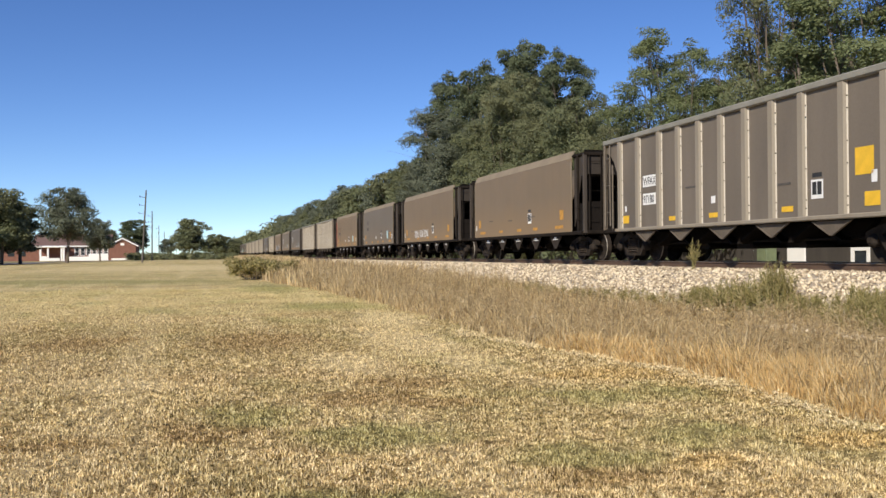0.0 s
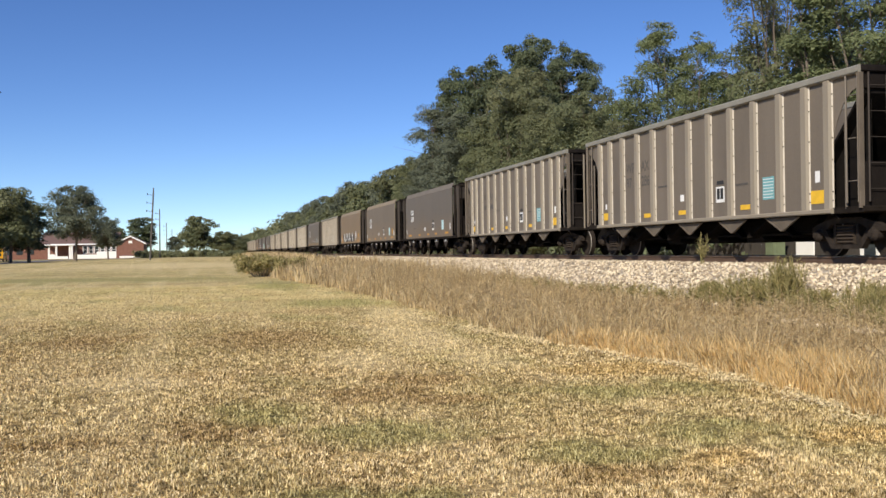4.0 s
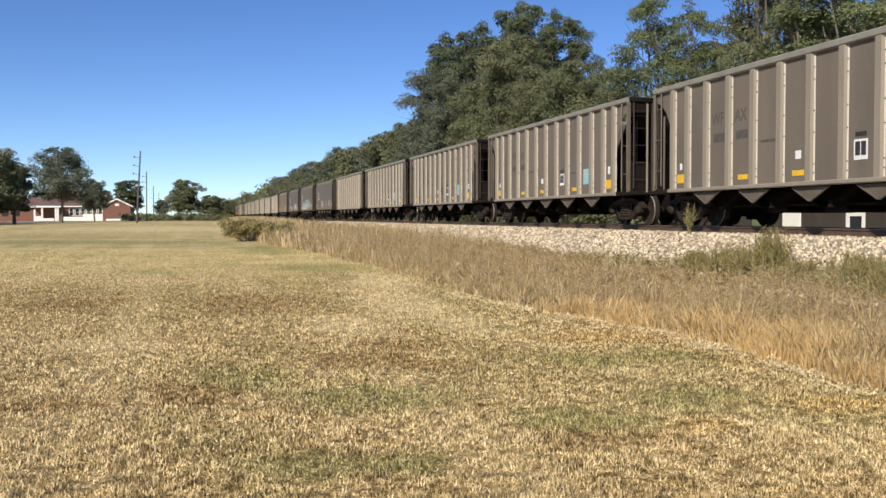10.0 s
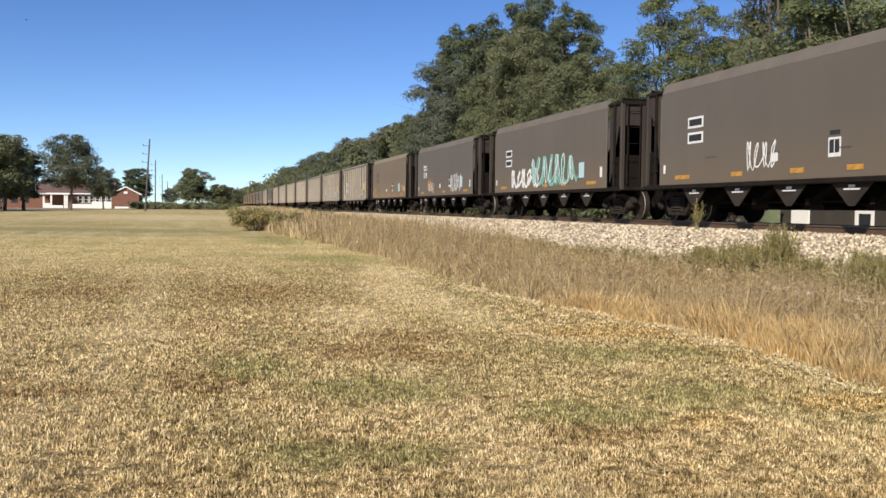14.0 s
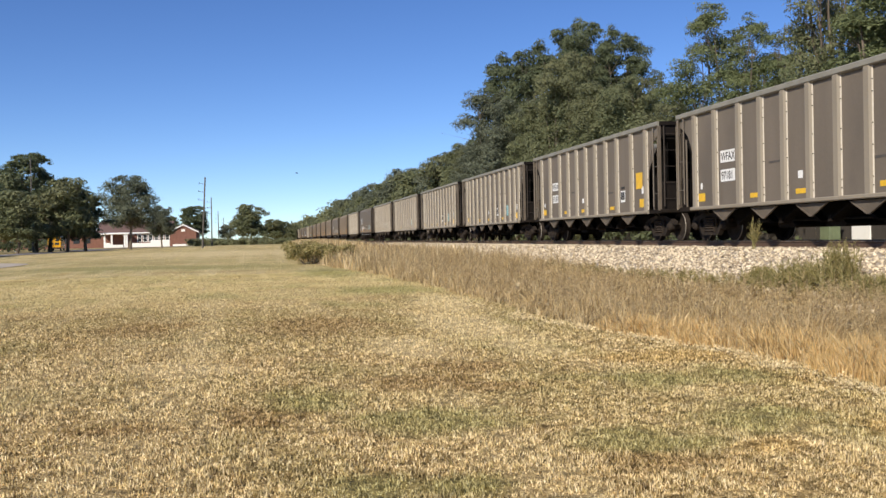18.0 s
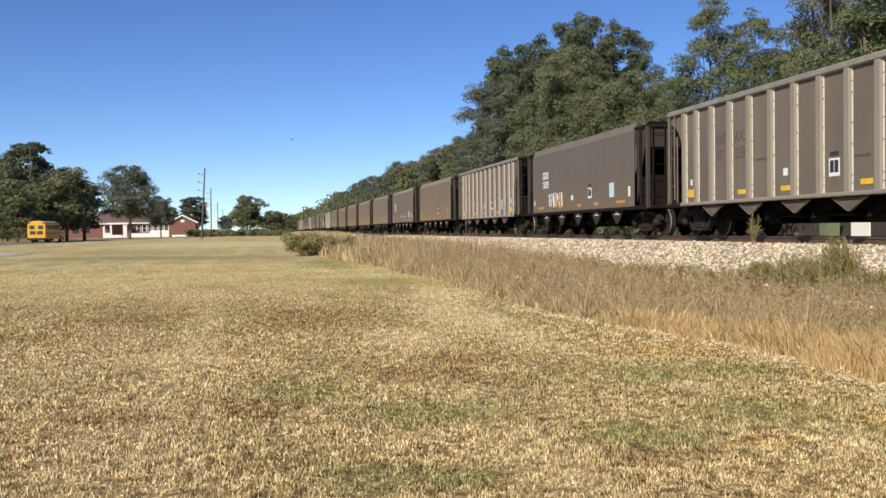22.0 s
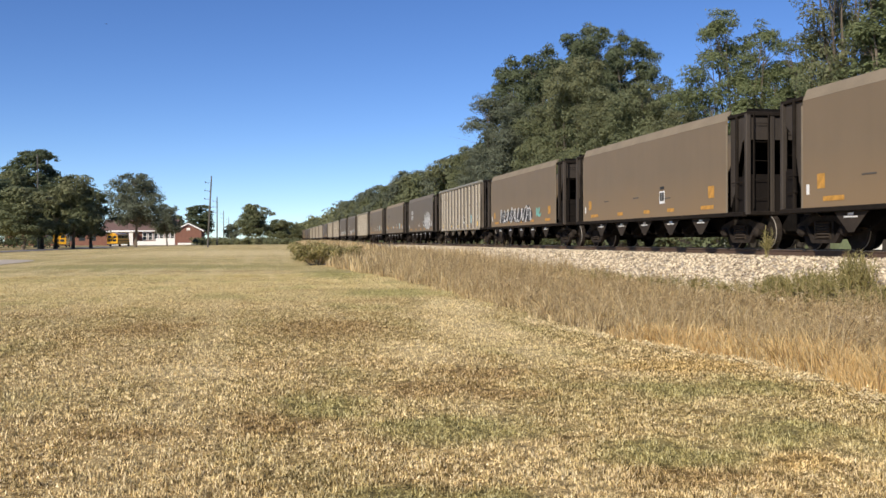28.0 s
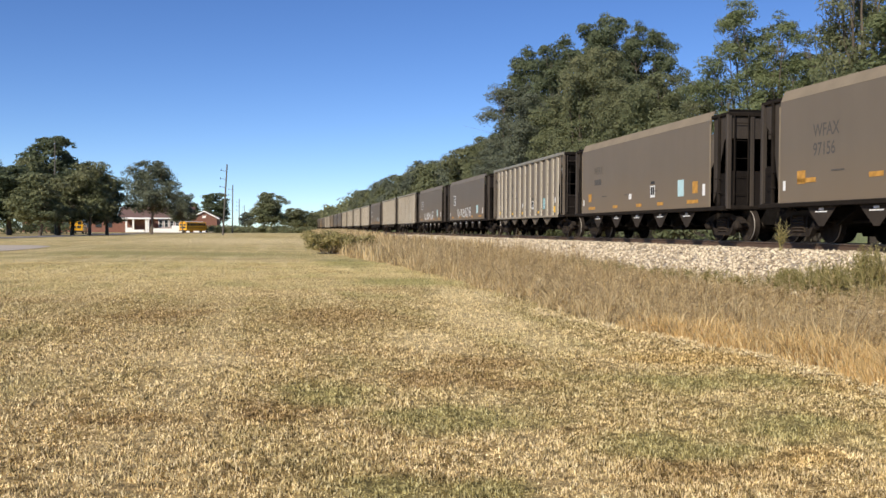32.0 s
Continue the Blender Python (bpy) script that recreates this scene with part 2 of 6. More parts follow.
SPRING = paint("dusty_coil_spring", (0.050, 0.038, 0.029), 0.9, 0.0, 0.3, 5, 40, False, 0.1, spec=0.12)
CHORD = paint("weathered_top_chord", (0.24, 0.225, 0.185), 0.6, 0.0, 0.18, 2.0, 30, False, 0.05)
TREAD = paint("polished_wheel_tread", (0.40, 0.36, 0.31), 0.45, 0.4, 0.1, 5, 40, False, 0)
# coal dust, and near black in place of the shade under the cars
COAL_SHADE = paint("coal_dust_and_shade", (0.010, 0.0085, 0.0075), 0.95, 0.0, 0.4, 6, 30, False, 0.3, spec=0.08)
WHITE = paint("white_paint", (0.78, 0.77, 0.74), 0.6, 0.0, 0.08, 6, 60, False, 0)
INK = paint("black_lettering", (0.03, 0.03, 0.03), 0.6, 0.0, 0.2, 6, 60, False, 0)
FADED = paint("faded_lettering", (0.09, 0.08, 0.07), 0.7, 0.0, 0.3, 6, 60, False, 0)
YELLOW = paint("reflective_yellow", (0.75, 0.45, 0.03), 0.45, 0.0, 0.15, 4, 60, False, 0)
YELLOW_OLD = paint("worn_orange_tape", (0.50, 0.255, 0.05), 0.6, 0.0, 0.4, 5, 40, False, 0)
TEAL = paint("pale_blue_stencil", (0.17, 0.40, 0.42), 0.6, 0.0, 0.1, 5, 60, False, 0)
TEAL_PALE = paint("pale_aqua_panel", (0.47, 0.66, 0.68), 0.6, 0.0, 0.1, 5, 60, False, 0)
RED = paint("faded_red_paint", (0.42, 0.10, 0.07), 0.6, 0.0, 0.2, 5, 60, False, 0)
GREEN_SPRAY = paint("teal_spray_paint", (0.18, 0.45, 0.38), 0.6, 0.0, 0.15, 5, 60, False, 0)
RAIL = paint("rusty_rail_steel", (0.12, 0.075, 0.05), 0.7, 0.2, 0.25, 4, 40, False, 0.1)
RAIL_TOP = paint("worn_rail_head", (0.35, 0.33, 0.31), 0.35, 0.8, 0.15, 4, 40, False, 0)
TIE = paint("creosoted_oak", (0.10, 0.08, 0.065), 0.85, 0.0, 0.35, 4, 30, False, 0.2, rand=0.3)
BARK = paint("grey_brown_bark", (0.15, 0.12, 0.09), 0.9, 0.0, 0.3, 3, 20, True, 0.4)
POLE_WOOD = paint("weathered_pole_wood", (0.115, 0.105, 0.09), 0.9, 0.0, 0.25, 2, 20, True, 0.2)
BRICK = paint("red_brick_wall", (0.20, 0.095, 0.068), 0.85, 0.0, 0.2, 2, 30, False, 0.2)
ROOF = paint("brown_shingle_roof", (0.16, 0.10, 0.085), 0.9, 0.0, 0.2, 2, 30, False, 0.2)
TRIM = paint("white_trim_paint", (0.80, 0.79, 0.76), 0.6, 0.0, 0.06, 2, 30, False, 0)
GLASS = paint("dark_window_glass", (0.03, 0.035, 0.04), 0.1, 0.0, 0.1, 2, 30, False, 0, spec=0.8)
BUS_YELLOW = paint("school_bus_yellow", (0.80, 0.40, 0.02), 0.35, 0.0, 0.06, 2, 30, False, 0)
RUBBER = paint("black_rubber", (0.02, 0.02, 0.02), 0.85, 0.0, 0.2, 5, 30, False, 0)
GRAVEL = paint("pale_gravel_apron", (0.47, 0.40, 0.315), 0.95, 0.0, 0.15, 0.5, 8, False, 0.2)
ASPHALT = paint("worn_asphalt", (0.22, 0.20, 0.18), 0.9, 0.0, 0.15, 0.6, 12, False, 0.2)
STONE = island_mat("limestone_ballast", [(0.120, 0.086, 0.052), (0.600, 0.487, 0.335), (0.820, 0.692, 0.496), (0.260, 0.191, 0.122), (0.900, 0.774, 0.574), (0.220, 0.162, 0.104), (0.760, 0.635, 0.452), (0.860, 0.735, 0.539)], 0.85)


# worn, moist and bleached places in the lawn: colour, x, y, half width, half length
PATCHES = [("brown", 0.0, 8.25, 0.65, 0.8), ("brown", -1.2, 8.1, 0.7, 0.55), ("brown", 1.7, 9.9, 0.9, 0.9), ("brown", 2.4, 10.7, 0.7, 0.7), ("brown", 2.3, 9.3, 0.6, 0.55),
           ("green", 0.43, 9.0, 0.7, 1.0), ("green", 1.4, 7.65, 1.0, 0.9), ("green", 2.65, 6.5, 0.8, 0.7), ("green", 3.9, 9.2, 0.8, 0.9), ("green", 0.65, 5.6, 0.35, 0.5),
           ("green", 1.15, 5.57, 0.4, 0.4), ("rust", 4.6, 10.8, 0.9, 0.9), ("rust", 5.3, 10.7, 0.7, 0.9), ("rust", 4.9, 6.4, 0.7, 0.6), ("dark", 3.95, 23.2, 1.0, 1.4),
           ("green", 3.5, 27.5, 2.2, 3.4), ("brown", -2.1, 17.6, 1.3, 2.2), ("brown", 1.0, 17.0, 1.5, 2.4), ("pale", 3.4, 16.5, 1.0, 5.5), ("pale", 4.2, 22.0, 0.9, 4.5),
           ("pale", 2.0, 13.0, 0.9, 1.8), ("green", 4.9, 9.2, 0.6, 0.9), ("green", 3.9, 6.9, 0.8, 0.8), ("rust", 3.5, 6.1, 0.4, 0.35), ("brown", 2.6, 5.9, 0.6, 0.35),
           ("green", -9.5, 59.0, 7.0, 6.5), ("green", -2.5, 57.0, 6.0, 5.0), ("green", 3.0, 44.0, 2.0, 8.0), ("pale", -4.0, 100.0, 14.0, 22.0), ("pale", -1.0, 11.6, 1.0, 1.1)]


def lawn_material(name, blades):
    m, t, b = nodes_of(name)
    co = t.nodes.new("ShaderNodeTexCoord").outputs["Object"]
    big = noise_node(t, co, 0.42, 6, (1.0, 0.6, 1))
    mid = noise_node(t, co, 1.1, 6, (1.0, 0.7, 1))
    tuft = noise_node(t, co, 2.6, 4)
    clump = noise_node(t, co, 8.0, 3)
    fine = noise_node(t, co, 34, 3)
    dry = ramp(t, fine, [(0.34, (0.19, 0.125, 0.05)), (0.5, (0.43, 0.315, 0.14)), (0.70, (0.66, 0.52, 0.27))])
    if blades:
        rnd = t.nodes.new("ShaderNodeNewGeometry").outputs["Random Per Island"]
        dry = ramp(t, rnd, [(0.0, (0.05, 0.035, 0.014)), (0.26, (0.26, 0.18, 0.075)), (0.36, (0.40, 0.33, 0.145)), (0.5, (0.66, 0.52, 0.27)), (0.78, (0.82, 0.675, 0.405)), (1.0, (0.91, 0.785, 0.535))])
    # the finer sward beyond the rough near strip
    sep = t.nodes.new("ShaderNodeSeparateXYZ")
    t.links.new(co, sep.inputs[0])
    edge = t.nodes.new("ShaderNodeMath")
    edge.operation = "MULTIPLY_ADD"
    edge.inputs[1].default_value = 16.0
    t.links.new(mid, edge.inputs[0])
    t.links.new(sep.outputs["Y"], edge.inputs[2])
    beyond = t.nodes.new("ShaderNodeMapRange")
    for i, v in ((1, 27.0), (2, 37.0), (3, 0.0), (4, 1.0)):
        beyond.inputs[i].default_value = v
    t.links.new(edge.outputs[0], beyond.inputs[0])
    rough = mix(t, 1.0, dry, ramp(t, clump, [(0.36, (0.52, 0.49, 0.43)), (0.50, (1.06, 1.03, 0.98)), (0.66, (1.28, 1.25, 1.19))]), "MULTIPLY")
    smooth = mix(t, 0.6, mix(t, 1.0, dry, (0.98, 1.0, 0.90), "MULTIPLY"), (0.64, 0.52, 0.27))
    dry = mix(t, beyond.outputs[0], rough, smooth)
    brown = mix(t, 1.0, dry, (0.66, 0.60, 0.53), "MULTIPLY")
    green = mix(t, 0.2, mix(t, 1.0, dry, (0.64, 0.70, 0.54), "MULTIPLY"), (0.19, 0.21, 0.10))
    rust = mix(t, 1.0, dry, (0.86, 0.79, 0.64), "MULTIPLY")
    pale = mix(t, 0.35, dry, (0.80, 0.67, 0.40))
    c = mix(t, ramp(t, tuft, [(0.53, (0, 0, 0)), (0.70, (0.6, 0.6, 0.6))]), dry, brown)
    c = mix(t, ramp(t, mid, [(0.56, (0, 0, 0)), (0.70, (0.6, 0.6, 0.6))]), c, brown)
    c = mix(t, ramp(t, big, [(0.52, (0, 0, 0)), (0.70, (0.8, 0.8, 0.8))]), c, green)
    far = noise_node(t, co, 0.07, 5, (0.35, 1.3, 1))
    c = mix(t, ramp(t, far, [(0.48, (0, 0, 0)), (0.64, (0.5, 0.5, 0.5))]), c, green)
    low = noise_node(t, co, 0.33, 5, (1.3, 0.5, 1))
    c = mix(t, ramp(t, low, [(0.60, (0, 0, 0)), (0.72, (0.7, 0.7, 0.7))]), c, rust)
    bands = noise_node(t, co, 1.0, 5, (0.07, 0.32, 1))
    c = mix(t, ramp(t, bands, [(0.52, (0, 0, 0)), (0.68, (0.55, 0.55, 0.55))]), c, brown)
    # mowing passes along the track
    lanes = noise_node(t, co, 1.0, 3, (0.9, 0.035, 1))
    c = mix(t, ramp(t, lanes, [(0.50, (0, 0, 0)), (0.68, (0.55, 0.55, 0.55))]), c, pale)
    dark = mix(t, 1.0, dry, (0.42, 0.42, 0.32), "MULTIPLY")
    wob = t.nodes.new("ShaderNodeTexNoise")
    wob.inputs["Scale"].default_value, wob.inputs["Detail"].default_value = 1.3, 5
    t.links.new(co, wob.inputs["Vector"])
    for kind, px, py, rx, ry in PATCHES:
        mp = t.nodes.new("ShaderNodeMapping")
        mp.vector_type = "TEXTURE"
        mp.inputs["Location"].default_value, mp.inputs["Scale"].default_value = (px, py, 0), (rx, ry, 40)
        t.links.new(co, mp.inputs["Vector"])
        sh = t.nodes.new("ShaderNodeVectorMath")
        sh.operation = "MULTIPLY_ADD"
        sh.inputs[1].default_value, sh.inputs[2].default_value = (1.6, 1.6, 0), (-0.8, -0.8, 0)
        t.links.new(wob.outputs["Color"], sh.inputs[0])
        ad = t.nodes.new("ShaderNodeVectorMath")
        t.links.new(mp.outputs[0], ad.inputs[0])
        t.links.new(sh.outputs[0], ad.inputs[1])
        gr = t.nodes.new("ShaderNodeTexGradient")
        gr.gradient_type = "SPHERICAL"
        t.links.new(ad.outputs[0], gr.inputs["Vector"])
        c = mix(t, ramp(t, gr.outputs["Fac"], [(0.05, (0, 0, 0)), (0.6, (0.85, 0.85, 0.85))]), c, {"brown": brown, "green": green, "rust": rust, "dark": dark, "pale": pale}[kind])
    t.links.new(c, b.inputs["Base Color"])
    b.inputs["Roughness"].default_value = 0.85
    b.inputs["Specular IOR Level"].default_value = 0.15
    if not blades:
        bn = t.nodes.new("ShaderNodeBump")
        bn.inputs["Strength"].default_value, bn.inputs["Distance"].default_value = 0.8, 0.04
        t.links.new(fine, bn.inputs["Height"])
        t.links.new(bn.outputs[0], b.inputs["Normal"])
    return m


LAWN = lawn_material("dry_lawn_soil", False)
BLADE = lawn_material("dry_lawn_blades", True)
TALL = island_mat("dry_tall_grass", [(0.12, 0.07, 0.028), (0.70, 0.48, 0.195), (0.95, 0.72, 0.36), (0.34, 0.21, 0.08), (1.0, 0.85, 0.52)], 0.8, (0.82, 0.59, 0.27), 0.35, 0.5)
STRAW = island_mat("bleached_cut_straw", [(0.55, 0.41, 0.20), (0.86, 0.70, 0.40), (0.95, 0.80, 0.50)], 0.85)
BROWN_TALL = island_mat("brown_seeding_grass", [(0.07, 0.045, 0.02), (0.60, 0.45, 0.23), (0.88, 0.70, 0.40), (0.20, 0.135, 0.06), (0.96, 0.81, 0.52)], 0.85, (0.56, 0.42, 0.22), 0.35, 1.1)
WEED = island_mat("brown_seed_weeds", [(0.10, 0.068, 0.035), (0.50, 0.38, 0.20), (0.76, 0.59, 0.34), (0.24, 0.17, 0.09), (0.88, 0.71, 0.43)], 0.85, (0.52, 0.40, 0.22), 0.4, 0.9)
GREEN_WEED = island_mat("olive_green_weeds", [(0.18, 0.155, 0.06), (0.29, 0.26, 0.10), (0.40, 0.345, 0.15), (0.50, 0.41, 0.21)], 0.8, None, 0.35)
LEAF_DARK = island_mat("dark_oak_leaves", [(0.077, 0.096, 0.051), (0.116, 0.139, 0.073), (0.163, 0.186, 0.100), (0.093, 0.113, 0.061)], 0.6, None, 0.3)
LEAF_OLIVE = island_mat("olive_leaves", [(0.111, 0.131, 0.064), (0.164, 0.179, 0.089), (0.226, 0.235, 0.120), (0.132, 0.150, 0.075)], 0.6, (0.217, 0.208, 0.109), 0.3, 0.18)
LEAF_GREEN = island_mat("green_leaves", [(0.118, 0.146, 0.063), (0.175, 0.203, 0.091), (0.242, 0.269, 0.129), (0.134, 0.162, 0.072)], 0.6, None, 0.3)
# grey-green leaves, lightened and greyed to carry the distant haze
LEAF_GREY = island_mat("hazy_grey_green_leaves", [(0.105, 0.120, 0.080), (0.150, 0.167, 0.111), (0.200, 0.216, 0.145), (0.123, 0.140, 0.095)], 0.6, None, 0.3)

# ---- ground ----
TRACK_X, RAIL_Z = 14.0, 1.23


def sm(a, b, x):
    u = np.clip((np.asarray(x, dtype=float) - a) / (b - a), 0, 1)
    return u * u * (3 - 2 * u)


def ground_z(x, y):
    x, y = np.asarray(x, dtype=float), np.asarray(y, dtype=float)
    roll = 0.011 * (np.sin(0.9 * x + 0.4 * y) + np.sin(0.5 * x - 1.1 * y + 2) + 0.7 * np.sin(1.7 * x + 0.8 * y + 1)) * (1 - sm(45, 60, y)) * (1 - sm(7.5, 9.5, x))
    return 0.6 * sm(35, 160, y) + 0.28 * sm(7.5, 10.2, x) - 0.25 * sm(10, 30, -x) * sm(60, 150, y) + roll


def build_ground():
    xs = np.unique(np.concatenate([np.linspace(-3000, -100, 12), np.linspace(-100, -20, 14), np.linspace(-20, 30, 101), np.linspace(30, 100, 8), np.linspace(100, 3000, 12)]))
    ys = np.unique(np.concatenate([np.linspace(-900, -20, 12), np.linspace(-20, 60, 161), np.linspace(60, 300, 49), np.linspace(300, 4200, 20)]))
    X, Y = np.meshgrid(xs, ys, indexing="ij")
    Z = ground_z(X, Y)
    n, k = X.shape
    v = np.stack([X, Y, Z], -1).reshape(-1, 3)
    f = [(i * k + j, (i + 1) * k + j, (i + 1) * k + j + 1, i * k + j + 1) for i in range(n - 1) for j in range(k - 1)]
    me = bpy.data.meshes.new("ground")
    me.from_pydata(v.tolist(), [], f)
    me.materials.append(LAWN)
    for p in me.polygons:
        p.use_smooth = True
    tagged(new("ground", me), "mown dry yellow lawn running out to the horizon", "ground", kind="structure")


build_ground()


def build_track():
    b = Build()
    ring = [(TRACK_X - 4.2, 0.12), (TRACK_X - 3.6, 0.30), (TRACK_X - 1.95, RAIL_Z - 0.20), (TRACK_X + 1.95, RAIL_Z - 0.20), (TRACK_X + 3.6, 0.30), (TRACK_X + 4.2, 0.12)]
    b.sweep([(x, z) for x, z in ring], 1, -900, 2000, (0, 2))
    # bed colour darker than the stones, with the shade between them painted in
    bed = paint("ballast_bed", (0.36, 0.305, 0.235), 0.9, 0, 0.5, 9.0, 18.0, False, 1.0)
    tagged(new("ballast_bed", b.mesh("ballast_bed", bed)), "pale crushed limestone ballast bank under the rails", "ballast", kind="structure")
    track = thing("railway_track", "rusty steel rails on dark wooden sleepers in pale ballast", "railway track", kind="structure")
    for s in (-1, 1):
        x = TRACK_X + s * 0.755
        r = Build().sweep([(x - 0.075, RAIL_Z - 0.17), (x + 0.075, RAIL_Z - 0.17), (x + 0.075, RAIL_Z - 0.155), (x + 0.012, RAIL_Z - 0.135), (x + 0.012, RAIL_Z - 0.045), (x + 0.036, RAIL_Z - 0.035), (x + 0.036, RAIL_Z - 0.006), (x - 0.036, RAIL_Z - 0.006), (x - 0.036, RAIL_Z - 0.035), (x - 0.012, RAIL_Z - 0.045), (x - 0.012, RAIL_Z - 0.135), (x - 0.075, RAIL_Z - 0.155)], 1, -900, 2000, (0, 2))
        rail = part("rail", r, RAIL, track)
        part("rail_head", Build().box(x - 0.034, x + 0.034, -900, 2000, RAIL_Z - 0.006, RAIL_Z), RAIL_TOP, rail, "worn shiny running surface")
    tie = Build().soft_box(TRACK_X - 1.3, TRACK_X + 1.3, -0.11, 0.11, RAIL_Z - 0.34, RAIL_Z - 0.17, 0.015).mesh("tie", TIE)
    for i in range(160):
        part("tie", tie, TIE, track, at=(0, 8 + 0.5 * i, 0))
    # loose stones on the near shoulder
    rng = np.random.default_rng(4)
    n = 48000
    y = 7 + 83 * rng.random(n) ** 1.7
    u = rng.random(n)
    x = TRACK_X - 4.1 + u * 3.2
    # stones spilt onto the bank
    spill = rng.random(n) < np.interp(y, [7, 12.5, 14.0], [0.45, 0.25, 0.0])
    x = np.where(spill, TRACK_X - 4.1 - 1.3 * rng.random(n) ** 1.4, x)
    z = np.interp(x, [TRACK_X - 4.2, TRACK_X - 3.6, TRACK_X - 1.95, TRACK_X], [0.28, 0.30, RAIL_Z - 0.20, RAIL_Z - 0.20])
    dirs = np.array([(1, 0, 0), (-1, 0, 0), (0, 1, 0), (0, -1, 0), (0, 0, 1), (0, 0, -1)], dtype=float)
    tri = np.array([(0, 2, 4), (2, 1, 4), (1, 3, 4), (3, 0, 4), (2, 0, 5), (1, 2, 5), (3, 1, 5), (0, 3, 5)])
    size = (0.024 + 0.038 * rng.random(n) ** 1.4)[:, None, None]
    pts = dirs[None] * size * (0.6 + 0.7 * rng.random((n, 6, 1))) + rng.normal(0, 0.008, (n, 6, 3))
    a = rng.random(n) * 6.28
    ca, sa = np.cos(a)[:, None], np.sin(a)[:, None]
    pts = np.stack([pts[..., 0] * ca - pts[..., 1] * sa, pts[..., 0] * sa + pts[..., 1] * ca, pts[..., 2] * 0.75], -1)
    pts += np.stack([x, y, z + 0.025 * rng.random(n)], -1)[:, None]
    me = tri_mesh("ballast_stones", pts, tri, STONE)
    tagged(new("ballast_stones", me), "loose pale limestone stones along the track shoulder", "gravel", kind="stuff")


build_track()

# ---- grass ----


def blades(name, x, y, z, h, w, lean, mat, seed, label, category, segs=1):
    """Narrow upright blades with their feet at (x, y, z)."""
    rng = np.random.default_rng(seed)
    n = len(x)
    a = rng.random(n) * 6.28
    side = np.stack([np.cos(a), np.sin(a), np.zeros(n)], -1) * (w * (0.6 + 0.8 * rng.random(n)))[:, None]
    b = rng.random(n) * 6.28
    tip = np.stack([np.cos(b), np.sin(b), -0.25 * np.ones(n)], -1) * (h * lean * rng.random(n) ** 1.3)[:, None]
    up = np.zeros((n, 3))
    up[:, 2] = h
    foot = np.stack([x, y, z], -1)
    if segs == 1:
        v = np.stack([foot - side, foot + side, foot + tip + up], 1)
        me = array_mesh(name, v, 3, mat)
    else:
        mid = foot + tip * 0.30 + up * 0.62
        v = np.stack([foot - side, foot + side, mid + side * 0.8, foot + tip + up, mid - side * 0.8], 1)
        me = tri_mesh(name, v, [(0, 1, 2), (0, 2, 4), (4, 2, 3)], mat)
    return tagged(new(name, me), label, category, kind="stuff")


def edge_x(y):
    """Where the mown lawn ends and the tall grass begins."""
    return np.interp(y, [0, 7.2, 8.6, 10.15, 11.4, 12.6, 13.7, 16.5, 21.6, 28.4, 38, 53, 70, 120, 300], [5.4, 5.6, 5.75, 5.9, 5.8, 5.5, 5.2, 5.05, 5.15, 5.1, 4.8, 3.6, 2.2, 4.5, 9.0])


def patches(x, y, cell, seed):
    """Smooth values from 0 to 1 that change over about cell metres."""
    g = np.random.default_rng(seed).random((257, 257))
    u, v = (x / cell) % 256, (y / cell) % 256
    i, j = u.astype(int), v.astype(int)
    fu, fv = u - i, v - j
    fu, fv = fu * fu * (3 - 2 * fu), fv * fv * (3 - 2 * fv)
    return (g[i, j] * (1 - fu) + g[i + 1, j] * fu) * (1 - fv) + (g[i, j + 1] * (1 - fu) + g[i + 1, j + 1] * fu) * fv


def tufts(name, cx, cy, ch, per, spread, w, lean, mat, seed, label):
    """Bunches of bent blades: every bunch leans its own way and is a little taller in its middle."""
    rng = np.random.default_rng(seed)
    n = len(cx)
    a, r = rng.random((n, per)) * 6.28, spread * rng.random((n, per)) ** 0.7
    dx, dy = np.cos(a) * r, np.sin(a) * r
    x, y = (cx[:, None] + dx).ravel(), (cy[:, None] + dy).ravel()
    h = (ch[:, None] * (0.35 + 0.75 * rng.random((n, per))) * (1.1 - 0.4 * r / spread)).ravel()
    own = rng.normal(0, 0.12, (n, 1, 2)) + np.stack([dx, dy], -1) / spread * 0.30 + rng.normal(0, lean, (n, per, 2))
    tip = np.concatenate([own.reshape(-1, 2) * h[:, None], h[:, None] * (1 - 0.25 * rng.random((len(h), 1)))], 1)
    b = rng.random(len(h)) * 6.28
    side = np.stack([np.cos(b), np.sin(b), 0 * b], -1) * ((w + 0.00020 * y) * (0.6 + 0.8 * rng.random(len(h))))[:, None]
    foot = np.stack([x, y, ground_z(x, y) - 0.01], -1)
    mid = foot + tip * np.array([0.34, 0.34, 0.62])
    v = np.stack([foot - side, foot + side, mid + side * 0.8, foot + tip, mid - side * 0.8], 1)
    me = tri_mesh(name, v, [(0, 1, 2), (0, 2, 4), (4, 2, 3)], mat)
    return tagged(new(name, me), label, "grass", kind="stuff")


def rank(x, y):
    """How tall the growth on the bank gets: lower towards the ballast, ranker farther along."""
    near = np.interp(x, [6.3, 8.0, 10.0], [1.05, 0.95, 0.68])
    return near * (1 - sm(24, 33, y)) + np.interp(y, [24, 36, 60], [1.1, 1.5, 1.4]) * sm(24, 33, y)


def bunchy(x, y):
    return np.clip((patches(x, y, 0.45, 9) * 0.6 + patches(x, y, 1.4, 19) * 0.4 - 0.5) * 2.4 + 0.5, 0, 1)


